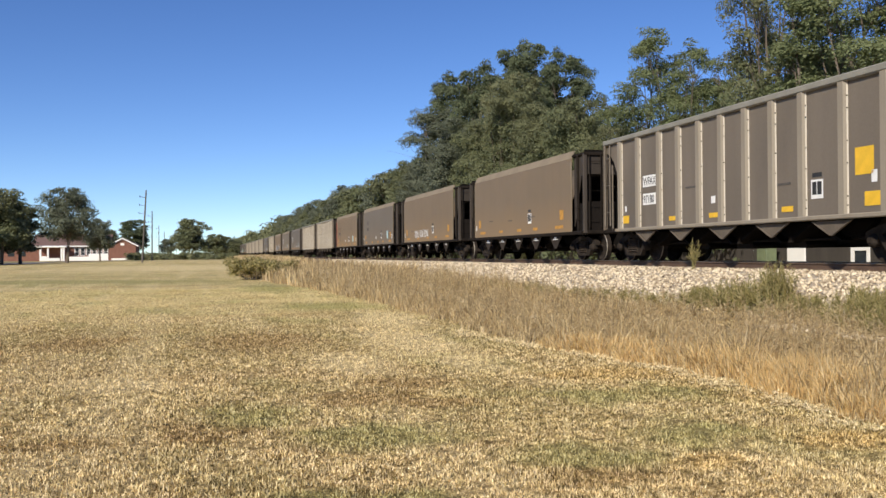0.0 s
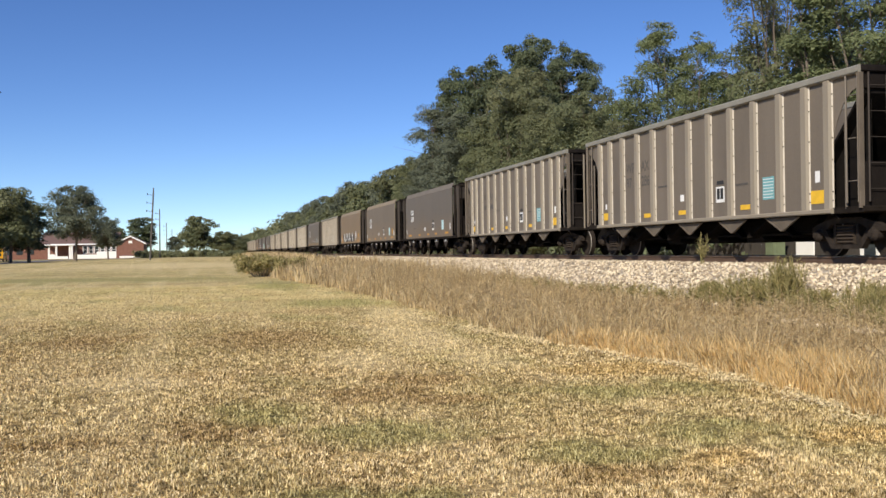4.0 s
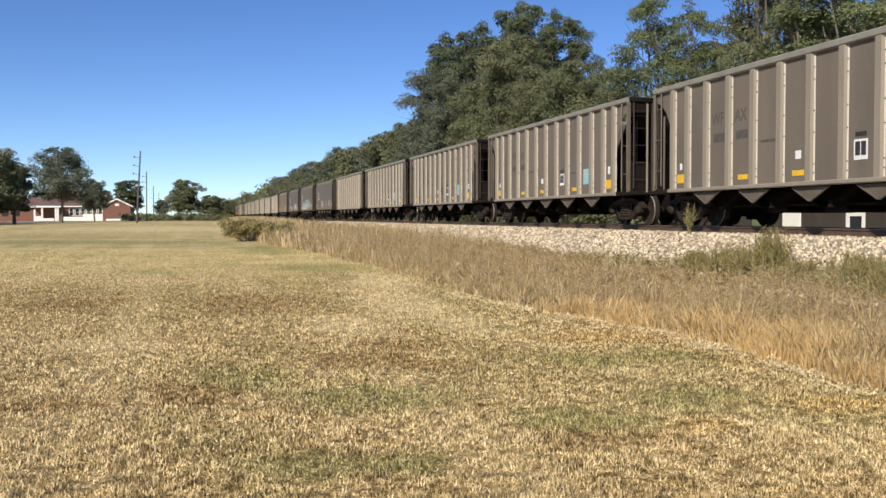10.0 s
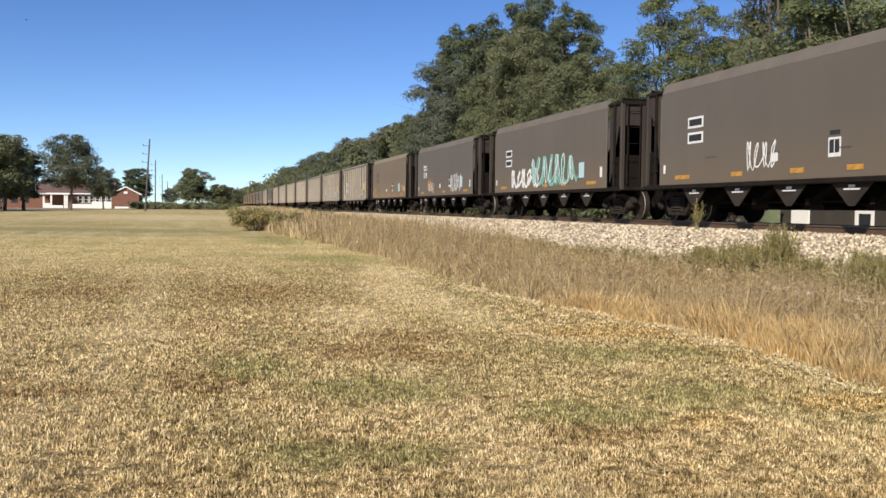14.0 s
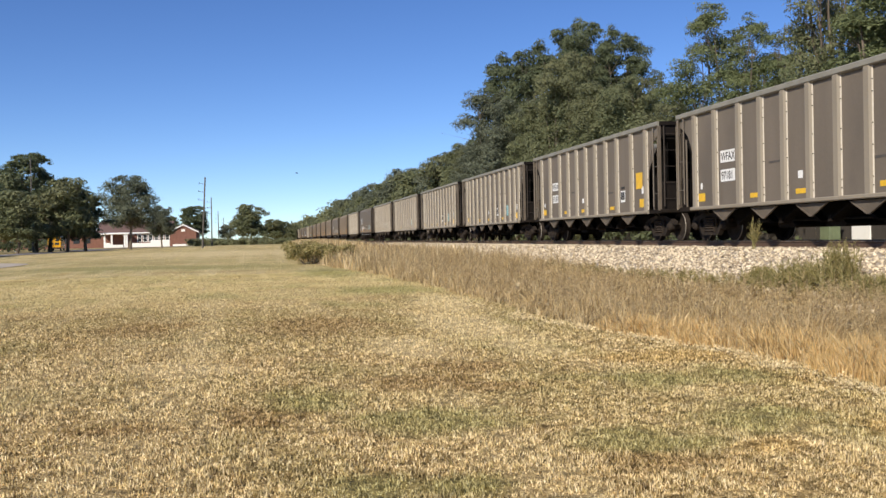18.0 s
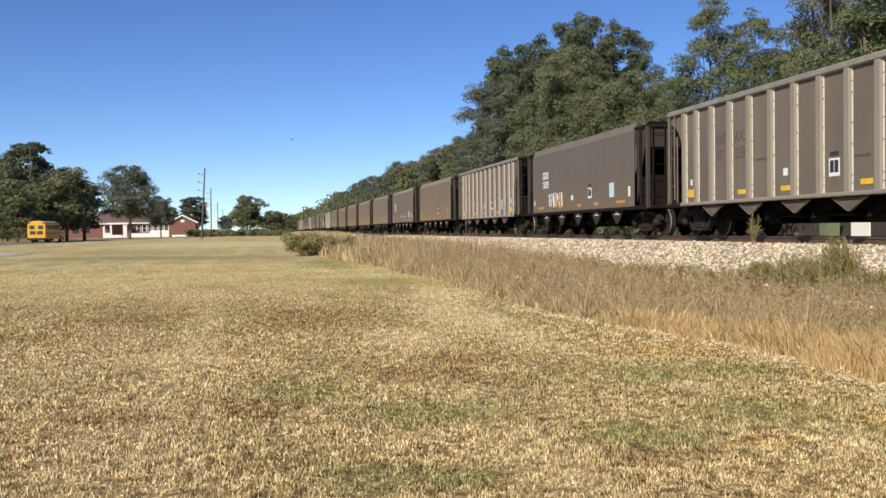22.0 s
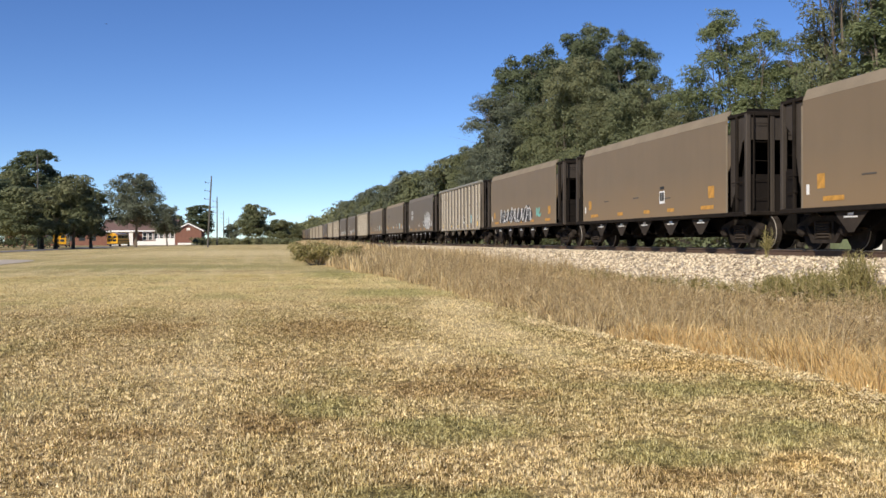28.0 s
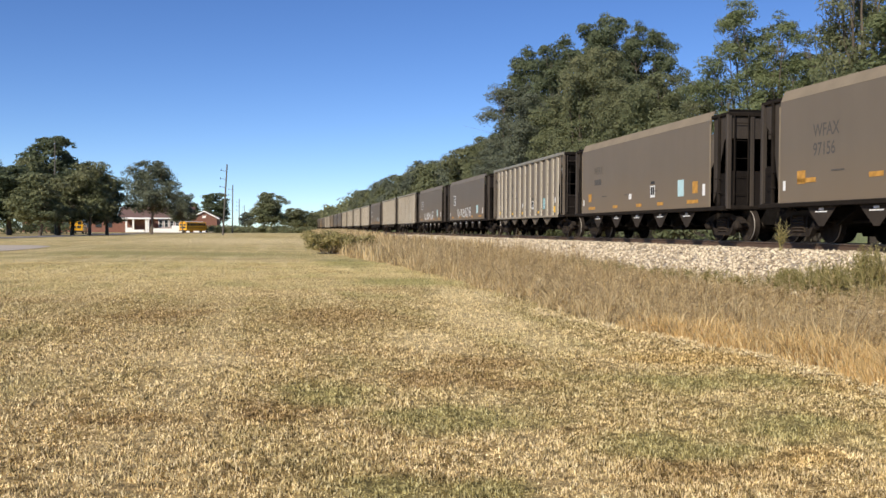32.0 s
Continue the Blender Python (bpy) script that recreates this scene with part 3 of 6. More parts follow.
def build_grass():
    rng = np.random.default_rng(11)
    n = 1300000
    y = 2.6 + 42 * rng.random(n) ** 2.2
    half = 0.60 * y + 1.0
    x = 0.235 * y + half * (2 * rng.random(n) - 1)
    keep = x < edge_x(y) + 0.15
    x, y = x[keep], y[keep]
    tuft = patches(x, y, 0.055, 3) * 0.45 + patches(x, y, 0.12, 6) * 0.30 + patches(x, y, 0.3, 4) * 0.25
    keep = rng.random(len(x)) < np.clip(3.2 * tuft - 0.70, 0.22, 1)
    x, y, tuft = x[keep], y[keep], tuft[keep]
    h = (0.010 + 0.024 * rng.random(len(x)) ** 1.3) * (0.2 + 2.2 * tuft ** 1.6) * (1 + 0.012 * y)
    blades("lawn_blades", x, y, ground_z(x, y), h, 0.0020 + 0.00034 * np.minimum(y, 10) + 0.00015 * y, 1.0, BLADE, 1, "short dry straw-coloured lawn grass", "grass")
    n = 110000
    y = 40 + 130 * rng.random(n) ** 1.5
    x = 0.2 * y + (0.55 * y + 2) * (2 * rng.random(n) - 1)
    keep = (x < edge_x(y) + 0.15) & ((x > -16.5) | (np.abs(y - 69) > 10.2))
    x, y = x[keep], y[keep]
    blades("far_lawn_blades", x, y, ground_z(x, y), 0.012 + 0.025 * rng.random(len(x)), 0.008 + 0.0003 * y, 1.5, BLADE, 7, "short dry lawn grass farther out", "grass")
    # cut straw left along the mown edge
    n = 7000
    y = 5 + 13 * rng.random(n) ** 1.2
    x = edge_x(y) + 0.06 * np.sin(y * 5.3) + rng.normal(-0.20, 0.11, n) * (0.5 + patches(0 * y, y, 0.7, 71))
    keep = rng.random(n) < 1.3 * patches(x, y, 0.45, 72) - 0.15
    x, y = x[keep], y[keep]
    n = len(x)
    blades("straw_litter", x, y, ground_z(x, y) + 0.01 + 0.05 * rng.random(n), 0.012 + 0.02 * rng.random(n), 0.006 + 0.0004 * y, 4.5, STRAW, 16, "pale cut straw lying along the mown edge", "straw")
    # golden bunches at the mown edge
    n = 2100
    y = 5.0 + 9.5 * rng.random(n)
    e = edge_x(y) + 0.08 * np.sin(y * 4.1) + 0.05 * np.sin(y * 9.3)
    x = e + 0.05 + 1.7 * rng.random(n) ** 1.4 * (0.35 + 0.9 * patches(x=e, y=y, cell=0.9, seed=61))
    h = (0.22 + 0.30 * rng.random(n)) * (0.6 + 0.65 * patches(x, y, 0.35, 62)) * np.clip((x - e) / 0.5 + 0.55, 0, 1) * np.interp(y, [10, 13.6], [1.0, 0.7])
    tufts("golden_grass", x, y, h, 22, 0.11, 0.0040, 0.22, TALL, 12, "bright golden dry grass standing over the mown edge")
    # straw-brown bunches over the whole bank
    n = 7200
    y = 5.2 + 66 * rng.random(n) ** 1.7
    e = edge_x(y) + 0.10 * np.sin(y * 1.7) + 0.08 * np.sin(y * 4.1)
    x = e + 0.05 + (10.2 - e) * rng.random(n) ** 1.1
    keep = (x < 8.9 + 1.1 * sm(9.5, 14, y)) & (rng.random(n) < 0.35 + 0.8 * bunchy(x, y))
    x, y, e = x[keep], y[keep], e[keep]
    h = (0.20 + 0.36 * rng.random(len(x))) * (0.55 + 0.75 * bunchy(x, y)) * np.clip((x - e) / 0.6 + 0.5, 0, 1) * rank(x, y) * 1.05
    tufts("tall_grass", x, y, h, 22, 0.13, 0.0032, 0.30, BROWN_TALL, 2, "dry straw-brown tall grass on the bank below the track")
    # broken stems caught low in the grass, lying every way
    n = 80000
    y = 5 + 60 * rng.random(n) ** 1.8
    e = edge_x(y) + 0.1
    x = e + (9.8 - e) * rng.random(n) ** 1.2
    z = ground_z(x, y) + (0.02 + 0.34 * rng.random(n) ** 1.4 * (0.25 + 1.0 * bunchy(x, y))) * np.clip((x - e) / 0.5 + 0.35, 0, 1) * rank(x, y)
    keep = x < 8.9 + 1.1 * sm(9.5, 14, y)
    x, y, z = x[keep], y[keep], z[keep]
    blades("grass_litter", x, y, z, 0.015 + 0.07 * rng.random(len(x)), 0.0020 + 0.00026 * y, 3.0, BROWN_TALL, 15, "tangled dry stems and seed husks in the tall grass", "grass")
    n = 24000
    y = 45 + 255 * rng.random(n) ** 1.5
    x = edge_x(y) + (10.2 - edge_x(y)) * rng.random(n)
    h = 0.35 + 0.6 * rng.random(n)
    blades("far_tall_grass", x, y, ground_z(x, y), h, 0.008 + 0.0004 * y, 0.5, BROWN_TALL, 3, "dry tall grass in the distance along the track", "grass", 2)


build_grass()

# ---- trees ----


def crown_leaves(rng, blobs, count, size, mat, name, subs=13):
    """Leaf sprays on flattened domes that sit over the outside of ellipsoid clumps (x, y, z, rx, ry, rz)."""
    bl = np.array(blobs)
    d = rng.normal(0, 1, (len(bl), subs, 3)) + np.array([0, 0, 0.45])
    d /= np.linalg.norm(d, axis=2)[..., None]
    cen = (bl[:, None, :3] + d * bl[:, None, 3:] * (0.45 + 0.55 * rng.random((len(bl), subs, 1)))).reshape(-1, 3)
    out = d.reshape(-1, 3)
    rad = np.repeat(bl[:, 3:], subs, 0) * (0.28 + 0.34 * rng.random((len(cen), 1)))
    wt = rad[:, 0] * rad[:, 2]
    pick = rng.choice(len(cen), count, p=wt / wt.sum())
    g = rng.normal(0, 1, (count, 3))
    g[:, 2] = np.where(rng.random(count) < 0.5, np.abs(g[:, 2]), g[:, 2])
    g /= np.linalg.norm(g, axis=1)[:, None]
    fringe = 0.50 + 0.58 * rng.random((count, 1)) ** 0.7 + 0.4 * rng.random((count, 1)) ** 6
    c = cen[pick] + g * rad[pick] * fringe * np.array([1.05, 1.05, 0.9])
    nrm = g * 0.6 + out[pick] * 0.4 + rng.normal(0, 0.38, (count, 3)) + np.array([0, 0, 0.30])
    nrm /= np.linalg.norm(nrm, axis=1)[:, None]
    u = np.cross(nrm, rng.normal(0, 1, nrm.shape))
    u /= np.linalg.norm(u, axis=1)[:, None]
    w = np.cross(nrm, u)
    s = (size * (0.5 + 1.0 * rng.random(count)))[:, None]
    bend = nrm * s * 0.3
    v = np.stack([c - u * s + bend * 0.4, c + w * s * 0.7 - bend, c + u * s * 0.95 + bend * 0.2], 1)
    return array_mesh(name, v, 3, mat)


def make_tree(seed, height, spread, mat, leaves, leaf, label, trunk_share=0.22, clumps=40, slim=1.0, category="tree", bare=0):
    rng = np.random.default_rng(seed)
    t = thing("tree", label, category)
    b = Build()
    r0 = 0.014 * height + 0.05
    base = trunk_share * height
    fork = Vector((rng.normal(0, 0.02) * height, rng.normal(0, 0.02) * height, base + 0.15 * height))
    b.tube((0, 0, -0.3), fork * 0.5, r0 * 1.25, r0 * 0.9, 9)
    b.tube(fork * 0.5, fork, r0 * 0.9, r0 * 0.7, 9)
    blobs = []
    for i in range(clumps):
        f = 0.04 + 0.96 * ((i + rng.random()) / clumps) ** 1.05
        rr = spread * (0.19 + 0.19 * rng.random()) * (1.05 - 0.25 * f)
        z = base + rr * 0.6 + (height - base - rr * 1.7) * f
        env = spread * math.sqrt(max(0.10, 1 - abs((f - 0.42) / 0.66) ** 3.2)) * slim * (0.8 + 0.3 * rng.random())
        a = i * 2.4 + rng.normal(0, 0.5)
        d = max(0.0, env - rr * 0.9) * (0.25 + 0.75 * rng.random() ** 0.6)
        c = Vector((math.cos(a) * d, math.sin(a) * d, z))
        blobs.append((*c, rr * 1.15, rr * 1.15, rr * 0.85))
        if i % 2 == 0 or bare:
            k = fork.lerp(c, 0.5) + Vector(rng.normal(0, 0.03 * height, 3).tolist())
            b.tube(fork * (0.75 + 0.25 * rng.random()), k, r0 * 0.38, r0 * 0.2, 6)
            b.tube(k, c, r0 * 0.2, r0 * 0.05, 5)
            for _ in range(3 + bare):
                q = c + Vector(rng.normal(0, rr * 0.8, 3).tolist())
                b.tube(c.lerp(k, 0.3), q, r0 * 0.07, r0 * 0.02, 4)
    part("trunk", b, BARK, t)
    ob = new("crown", crown_leaves(rng, blobs, leaves, leaf, mat, "crown"))
    ob.parent = t
    return t


def place_tree(proto, x, y, turn=0.0, sx=1.0, sz=1.0, z=None):
    z = float(ground_z(x, y)) if z is None else z
    own = proto.scale
    return copy_thing(proto, Matrix.Translation((x, y, z)) @ Matrix.Rotation(turn, 4, "Z") @ Matrix.Diagonal((sx / own.x, sx / own.y, sz / own.z, 1)))


def put_first(proto, x, y, turn=0.0, sx=1.0, sz=1.0):
    proto.matrix_basis = Matrix.Translation((x, y, float(ground_z(x, y)))) @ Matrix.Rotation(turn, 4, "Z") @ Matrix.Diagonal((sx, sx, sz, 1))
    return proto


def build_trees():
    oak = make_tree(21, 19.0, 4.6, LEAF_DARK, 80000, 0.12, "tall dark green oak tree behind the railway", 0.12, clumps=46)
    olive = make_tree(22, 13.0, 4.2, LEAF_OLIVE, 85000, 0.088, "dense olive green tree at the edge of the woods", 0.06, clumps=50)
    mossy = make_tree(29, 16.0, 4.4, LEAF_GREY, 82000, 0.098, "grey-green tree with a rounded crown at the edge of the woods", 0.07, clumps=50)
    green = make_tree(23, 13.5, 3.2, LEAF_GREEN, 62000, 0.070, "feathery light green tree with thin gaps in its crown", 0.22, clumps=34, bare=2)
    gaunt = make_tree(28, 17.0, 4.0, LEAF_OLIVE, 50000, 0.085, "tall open tree with a dark trunk and sparse leaves", 0.20, clumps=32, bare=2)
    grey = make_tree(24, 14.0, 5.4, LEAF_GREY, 20000, 0.20, "broad grey-green shade tree on the lawn", 0.22, clumps=36, bare=1)
    dark_far = make_tree(25, 20.0, 5.2, LEAF_DARK, 17000, 0.30, "dark green shade tree with a full crown", 0.17, clumps=48)
    olive_far = make_tree(26, 13.0, 5.0, LEAF_OLIVE, 17000, 0.26, "olive green tree with a low dense crown", 0.15, clumps=46)
    # (kind, x, y, turn, width, height)
    spots = [
        (oak, 27.2, 78.0, 0.3, 0.84, 1.05), (oak, 29.9, 74.5, 1.9, 0.70, 0.97), (oak, 25.9, 87.0, 4.0, 0.84, 1.02), (oak, 25.1, 93.0, 2.9, 0.90, 1.02),
        (oak, 29.0, 84.0, 5.2, 0.90, 0.92), (oak, 29.5, 96.0, 1.1, 0.8, 0.82),
        (mossy, 23.3, 91.5, 0.9, 1.0, 0.98), (mossy, 22.9, 83.5, 3.9, 0.95, 0.86), (mossy, 24.6, 100.0, 2.0, 0.74, 0.68), (mossy, 25.0, 110.0, 5.0, 0.8, 0.74), (olive, 24.3, 73.0, 0.0, 0.92, 1.22),
        (olive, 23.4, 77.5, 1.3, 0.86, 0.98), (olive, 25.0, 66.0, 4.4, 0.90, 0.96), (olive, 24.7, 59.5, 2.2, 0.86, 0.91), (olive, 24.0, 64.0, 3.4, 0.80, 0.86), (olive, 24.8, 53.5, 5.1, 0.68, 0.70),
        (mossy, 28.5, 66.0, 1.0, 0.85, 0.66), (olive, 29.0, 56.0, 2.6, 0.9, 0.66), (olive, 26.0, 119.0, 0.7, 0.95, 1.02), (olive, 30.5, 49.0, 0.5, 0.9, 0.70),
        (green, 24.9, 47.9, 0.4, 1.02, 1.02), (green, 26.6, 46.5, 5.0, 0.85, 0.80), (green, 27.2, 44.3, 1.8, 0.90, 0.86), (green, 25.6, 42.6, 3.1, 0.70, 0.66),
        (gaunt, 25.5, 38.6, 4.1, 0.76, 1.0), (green, 25.4, 33.6, 2.3, 1.25, 0.98), (olive, 28.6, 38.6, 3.0, 0.80, 0.88), (olive, 29.5, 33.0, 1.6, 0.85, 1.0), (gaunt, 28.5, 30.0, 0.8, 1.0, 0.95),
        (olive, 26.0, 16.0, 1.0, 1.0, 0.9), (olive_far, 27.0, 5.0, 2.0, 1.0, 0.9), (olive_far, 27.0, -8.0, 3.0, 1.0, 0.9),
    ]
    seen = set()
    for k, x, y, a, s, h in spots:
        ob = put_first(k, x, y, a, s, h) if k not in seen else place_tree(k, x, y, a, s, h)
        seen.add(k)
        tagged(ob, group="trees behind the railway")
    rng = np.random.default_rng(8)
    for i, y in enumerate(np.arange(129, 330, 9.0)):
        k = (olive_far, grey, olive_far, olive_far)[i % 4]
        ob = put_first(k, 27, y, 0, 0.9, 0.95) if k not in seen else place_tree(k, 25.5 + 3 * rng.random(), y, 6 * rng.random(), 0.9 + 0.2 * rng.random(), 0.88 + 0.17 * rng.random())
        seen.add(k)
        tagged(ob, "olive green tree in the row behind the railway", group="trees behind the railway")
    # distant woods along the line
    blobs = []
    for y in np.arange(325, 1500, 6.0):
        x = 26 + 7 * rng.random()
        zz = 4 + 9 * rng.random()
        blobs.append((x, y, zz + 0.6, 3.6, 4.5, 3.0))
        blobs.append((x + 2, y + 3, 3.0, 3.6, 4.5, 3.6))
    me = crown_leaves(rng, blobs, 60000, 0.75, LEAF_OLIVE, "far_woods")
    tagged(new("far_woods", me), "distant olive green woods along the railway", "woods", kind="stuff")
    # undergrowth behind the track, its leaf colour darkened for the train's shade
    blobs = [(22.5 + 2.5 * rng.random(), y, 1.0 + 1.2 * rng.random(), 1.6, 2.0, 1.4) for y in np.arange(38, 330, 2.2)]
    me = crown_leaves(rng, blobs, 40000, 0.20, LEAF_DARK, "undergrowth")
    tagged(new("undergrowth", me), "dark green shrubs under the trees behind the track", "shrubs", kind="stuff")

    def at(az, dist):
        return dist * math.sin(radians(az)), dist * math.cos(radians(az))

    # trees round the school, (kind, azimuth, distance, turn, width, height)
    far = [(grey, -7.35, 205, 0.5, 1.16, 1.12), (grey, -5.6, 232, 2.5, 0.72, 0.72), (olive_far, -10.7, 166, 1.0, 1.10, 0.96), (dark_far, -9.75, 172, 3.0, 0.80, 0.50), (dark_far, -11.6, 174, 0.3, 1.0, 0.56),
           (olive_far, -13.3, 158, 2.4, 1.0, 0.76), (dark_far, -12.3, 172, 4.4, 1.0, 0.52), (dark_far, -12.6, 230, 2.0, 1.4, 1.12), (olive_far, -13.7, 226, 4.0, 1.2, 1.30), (dark_far, -14.8, 166, 4.1, 1.15, 0.56),
           (olive_far, -16.5, 168, 5.3, 1.25, 1.02), (dark_far, -18.0, 168, 0.3, 1.3, 0.78), (olive_far, -19.6, 160, 1.9, 1.2, 0.9), (dark_far, -14.9, 215, 0.4, 1.3, 0.72), (dark_far, -16.8, 220, 5.0, 1.4, 0.72), (dark_far, -18.8, 215, 2.0, 1.4, 0.7),
           (dark_far, -3.85, 325, 0.9, 1.08, 0.67), (olive_far, -0.65, 262, 2.2, 1.05, 0.86), (olive_far, 0.75, 300, 1.2, 0.9, 0.6), (olive_far, 1.35, 320, 3.2, 0.85, 0.58), (olive_far, 1.9, 330, 0.2, 0.75, 0.46),
           (grey, -1.9, 330, 4.0, 0.6, 0.5), (olive_far, -5.0, 335, 4.0, 0.7, 0.8)]
    for k, az, dist, a, s, h in far:
        x, y = at(az, dist)
        ob = place_tree(k, x, y, a, s, h) if k in seen else put_first(k, x, y, a, s, h)
        seen.add(k)
        tagged(ob, "shade tree with a dense crown in the school grounds", group="trees round the school")
    blobs = []
    for az in np.arange(-3.9, 1.9, 0.06):
        x, y = at(az + 0.03 * rng.normal(), 235 + 25 * rng.random())
        blobs.append((x, y, 0.6 + 0.9 * rng.random(), 1.2, 1.2, 0.9))
    for az in (-4.1, -3.95, -3.7):
        blobs.append((*at(az, 276), 1.3, 1.1, 1.1, 1.2))
    me = crown_leaves(rng, blobs, 13000, 0.3, LEAF_OLIVE, "field_scrub")
    tagged(new("field_scrub", me), "low olive scrub and shrubs at the far edge of the lawn", "shrubs", kind="stuff")
    blobs = [(*at(az, 200 + 10 * rng.random()), 0.9 + 1.0 * rng.random(), 1.5, 1.5, 1.4) for az in np.arange(-20.5, -11.8, 0.16)]
    me = crown_leaves(rng, blobs, 5000, 0.3, LEAF_DARK, "shade_shrubs")
    tagged(new("shade_shrubs", me), "dark green shrubs in the shade of the school trees", "shrubs", kind="stuff")


build_trees()


def build_bush():
    rng = np.random.default_rng(31)
    t = thing("bush", "low rounded olive green bush at the end of the tall grass", "bush", at=Matrix.Translation((2.9, 57, float(ground_z(2.9, 57)))))
    b = Build()
    blobs = []
    for i in range(26):
        c = Vector((rng.uniform(-1.2, 2.4), rng.uniform(-1.0, 2.6), rng.uniform(0.25, 0.95)))
        b.tube((c.x * 0.3, c.y * 0.3, -0.05), c, 0.02, 0.008, 5)
        blobs.append((*c, 0.55, 0.55, 0.42))
    part("stem", b, BARK, t)
    ob = new("leaves", crown_leaves(rng, blobs, 9000, 0.075, GREEN_WEED, "leaves"))
    ob.parent = t


build_bush()


def stalks(rng, x, y, z, h, name, mat, label, spray=14, leaf=0.03, category="weeds", low=0.3, up=0.7):
    """Upright stalks with small side sprays, all one stuff object."""
    n = len(x)
    tilt = rng.normal(0, 0.10, (n, 2)) * h[:, None]
    tri = []
    wdt = 0.004 + 0.00025 * y
    a = rng.random(n) * 6.28
    s = np.stack([np.cos(a) * wdt, np.sin(a) * wdt, 0 * a], -1)
    foot = np.stack([x, y, z], -1)
    top = foot + np.stack([tilt[:, 0], tilt[:, 1], h], -1)
    tri.append(np.stack([foot - s, foot + s, top], 1))
    for _ in range(spray):
        f = (low + (1 - low) * rng.random(n))[:, None]
        p = foot + (top - foot) * f
        d = rng.normal(0, 1, (n, 3))
        d[:, 2] = np.abs(d[:, 2]) * up + 0.1 * up
        d /= np.linalg.norm(d, axis=1)[:, None]
        ln = (leaf * (1 + 2.2 * rng.random(n)) * (1.5 - f[:, 0]))[:, None]
        o = np.cross(d, rng.normal(0, 1, (n, 3)))
        o /= np.linalg.norm(o, axis=1)[:, None]
        o *= ln * 0.05 + wdt[:, None] * 0.35
        tri.append(np.stack([p - o, p + o, p + d * ln * 1.6], 1))
    v = np.concatenate(tri)
    return tagged(new(name, array_mesh(name, v, 3, mat)), label, category, kind="stuff")


def build_weeds():
    rng = np.random.default_rng(41)
    n = 8500
    y = 5.6 + 66 * rng.random(n) ** 1.25
    e = edge_x(y)
    x = e + 0.55 + (10.1 - e - 0.55) * rng.random(n)
    keep = (x < 8.9 + 1.1 * sm(9.5, 14, y)) & (rng.random(n) < 0.25 + 1.0 * patches(x, y, 1.1, 29) ** 1.5)
    x, y = x[keep], y[keep]
    h = (0.30 + 0.42 * rng.random(len(x)) ** 1.4) * (0.55 + 0.6 * bunchy(x, y)) * rank(x, y) * 1.15
    stalks(rng, x, y, ground_z(x, y), h, "brown_weeds", WEED, "dry grey-brown weeds with feathery seed heads", 24, 0.026, low=0.35)
    n = 240
    y = 13.2 + 20 * rng.random(n) ** 1.1
    x = 9.5 + 0.8 * rng.random(n)
    h = 0.14 + 0.22 * rng.random(n)
    stalks(rng, x, y, ground_z(x, y), h, "green_weeds", GREEN_WEED, "olive green weeds at the foot of the ballast", 26, 0.05)


build_weeds()


def weed_clump(x, y, h, r, count, label, foot=None):
    rng = np.random.default_rng(int(x * 100 + y * 10))
    px = x + r * rng.normal(0, 0.5, count)
    py = y + r * rng.normal(0, 0.5, count)
    hh = h * (0.5 + 0.5 * rng.random(count))
    ob = stalks(rng, px, py, ground_z(px, py) + 0.02 if foot is None else 0 * px + foot, hh, "weed_clump", GREEN_WEED, label, 34, 0.05, "weed", up=2.2)
    ob["kind"] = "thing"
    return ob


for wx, wy, wh, wr in ((10.4, 15.8, 1.0, 0.36), (10.2, 16.7, 0.62, 0.42), (10.2, 18.1, 0.45, 0.25), (10.2, 13.0, 0.62, 0.36), (9.6, 12.0, 0.6, 0.36), (10.1, 14.4, 0.42, 0.34), (9.3, 11.2, 0.55, 0.34)):
    weed_clump(wx, wy, wh, wr, 90, "bushy olive green weed at the foot of the ballast")

weed_clump(12.1, 21.8, 0.75, 0.05, 9, "slender grey-green weed growing in the ballast", RAIL_Z - 0.2)

# ---- the train ----
PITCH, FIRST_Y, SMOOTH_HALF = 15.68, 42.65, 5.935
SIDE_X, TOP_Z, SILL_Z = 1.6, 3.9, 1.03
# the body's own zero lies this far below the rail head
DROP = 0.10


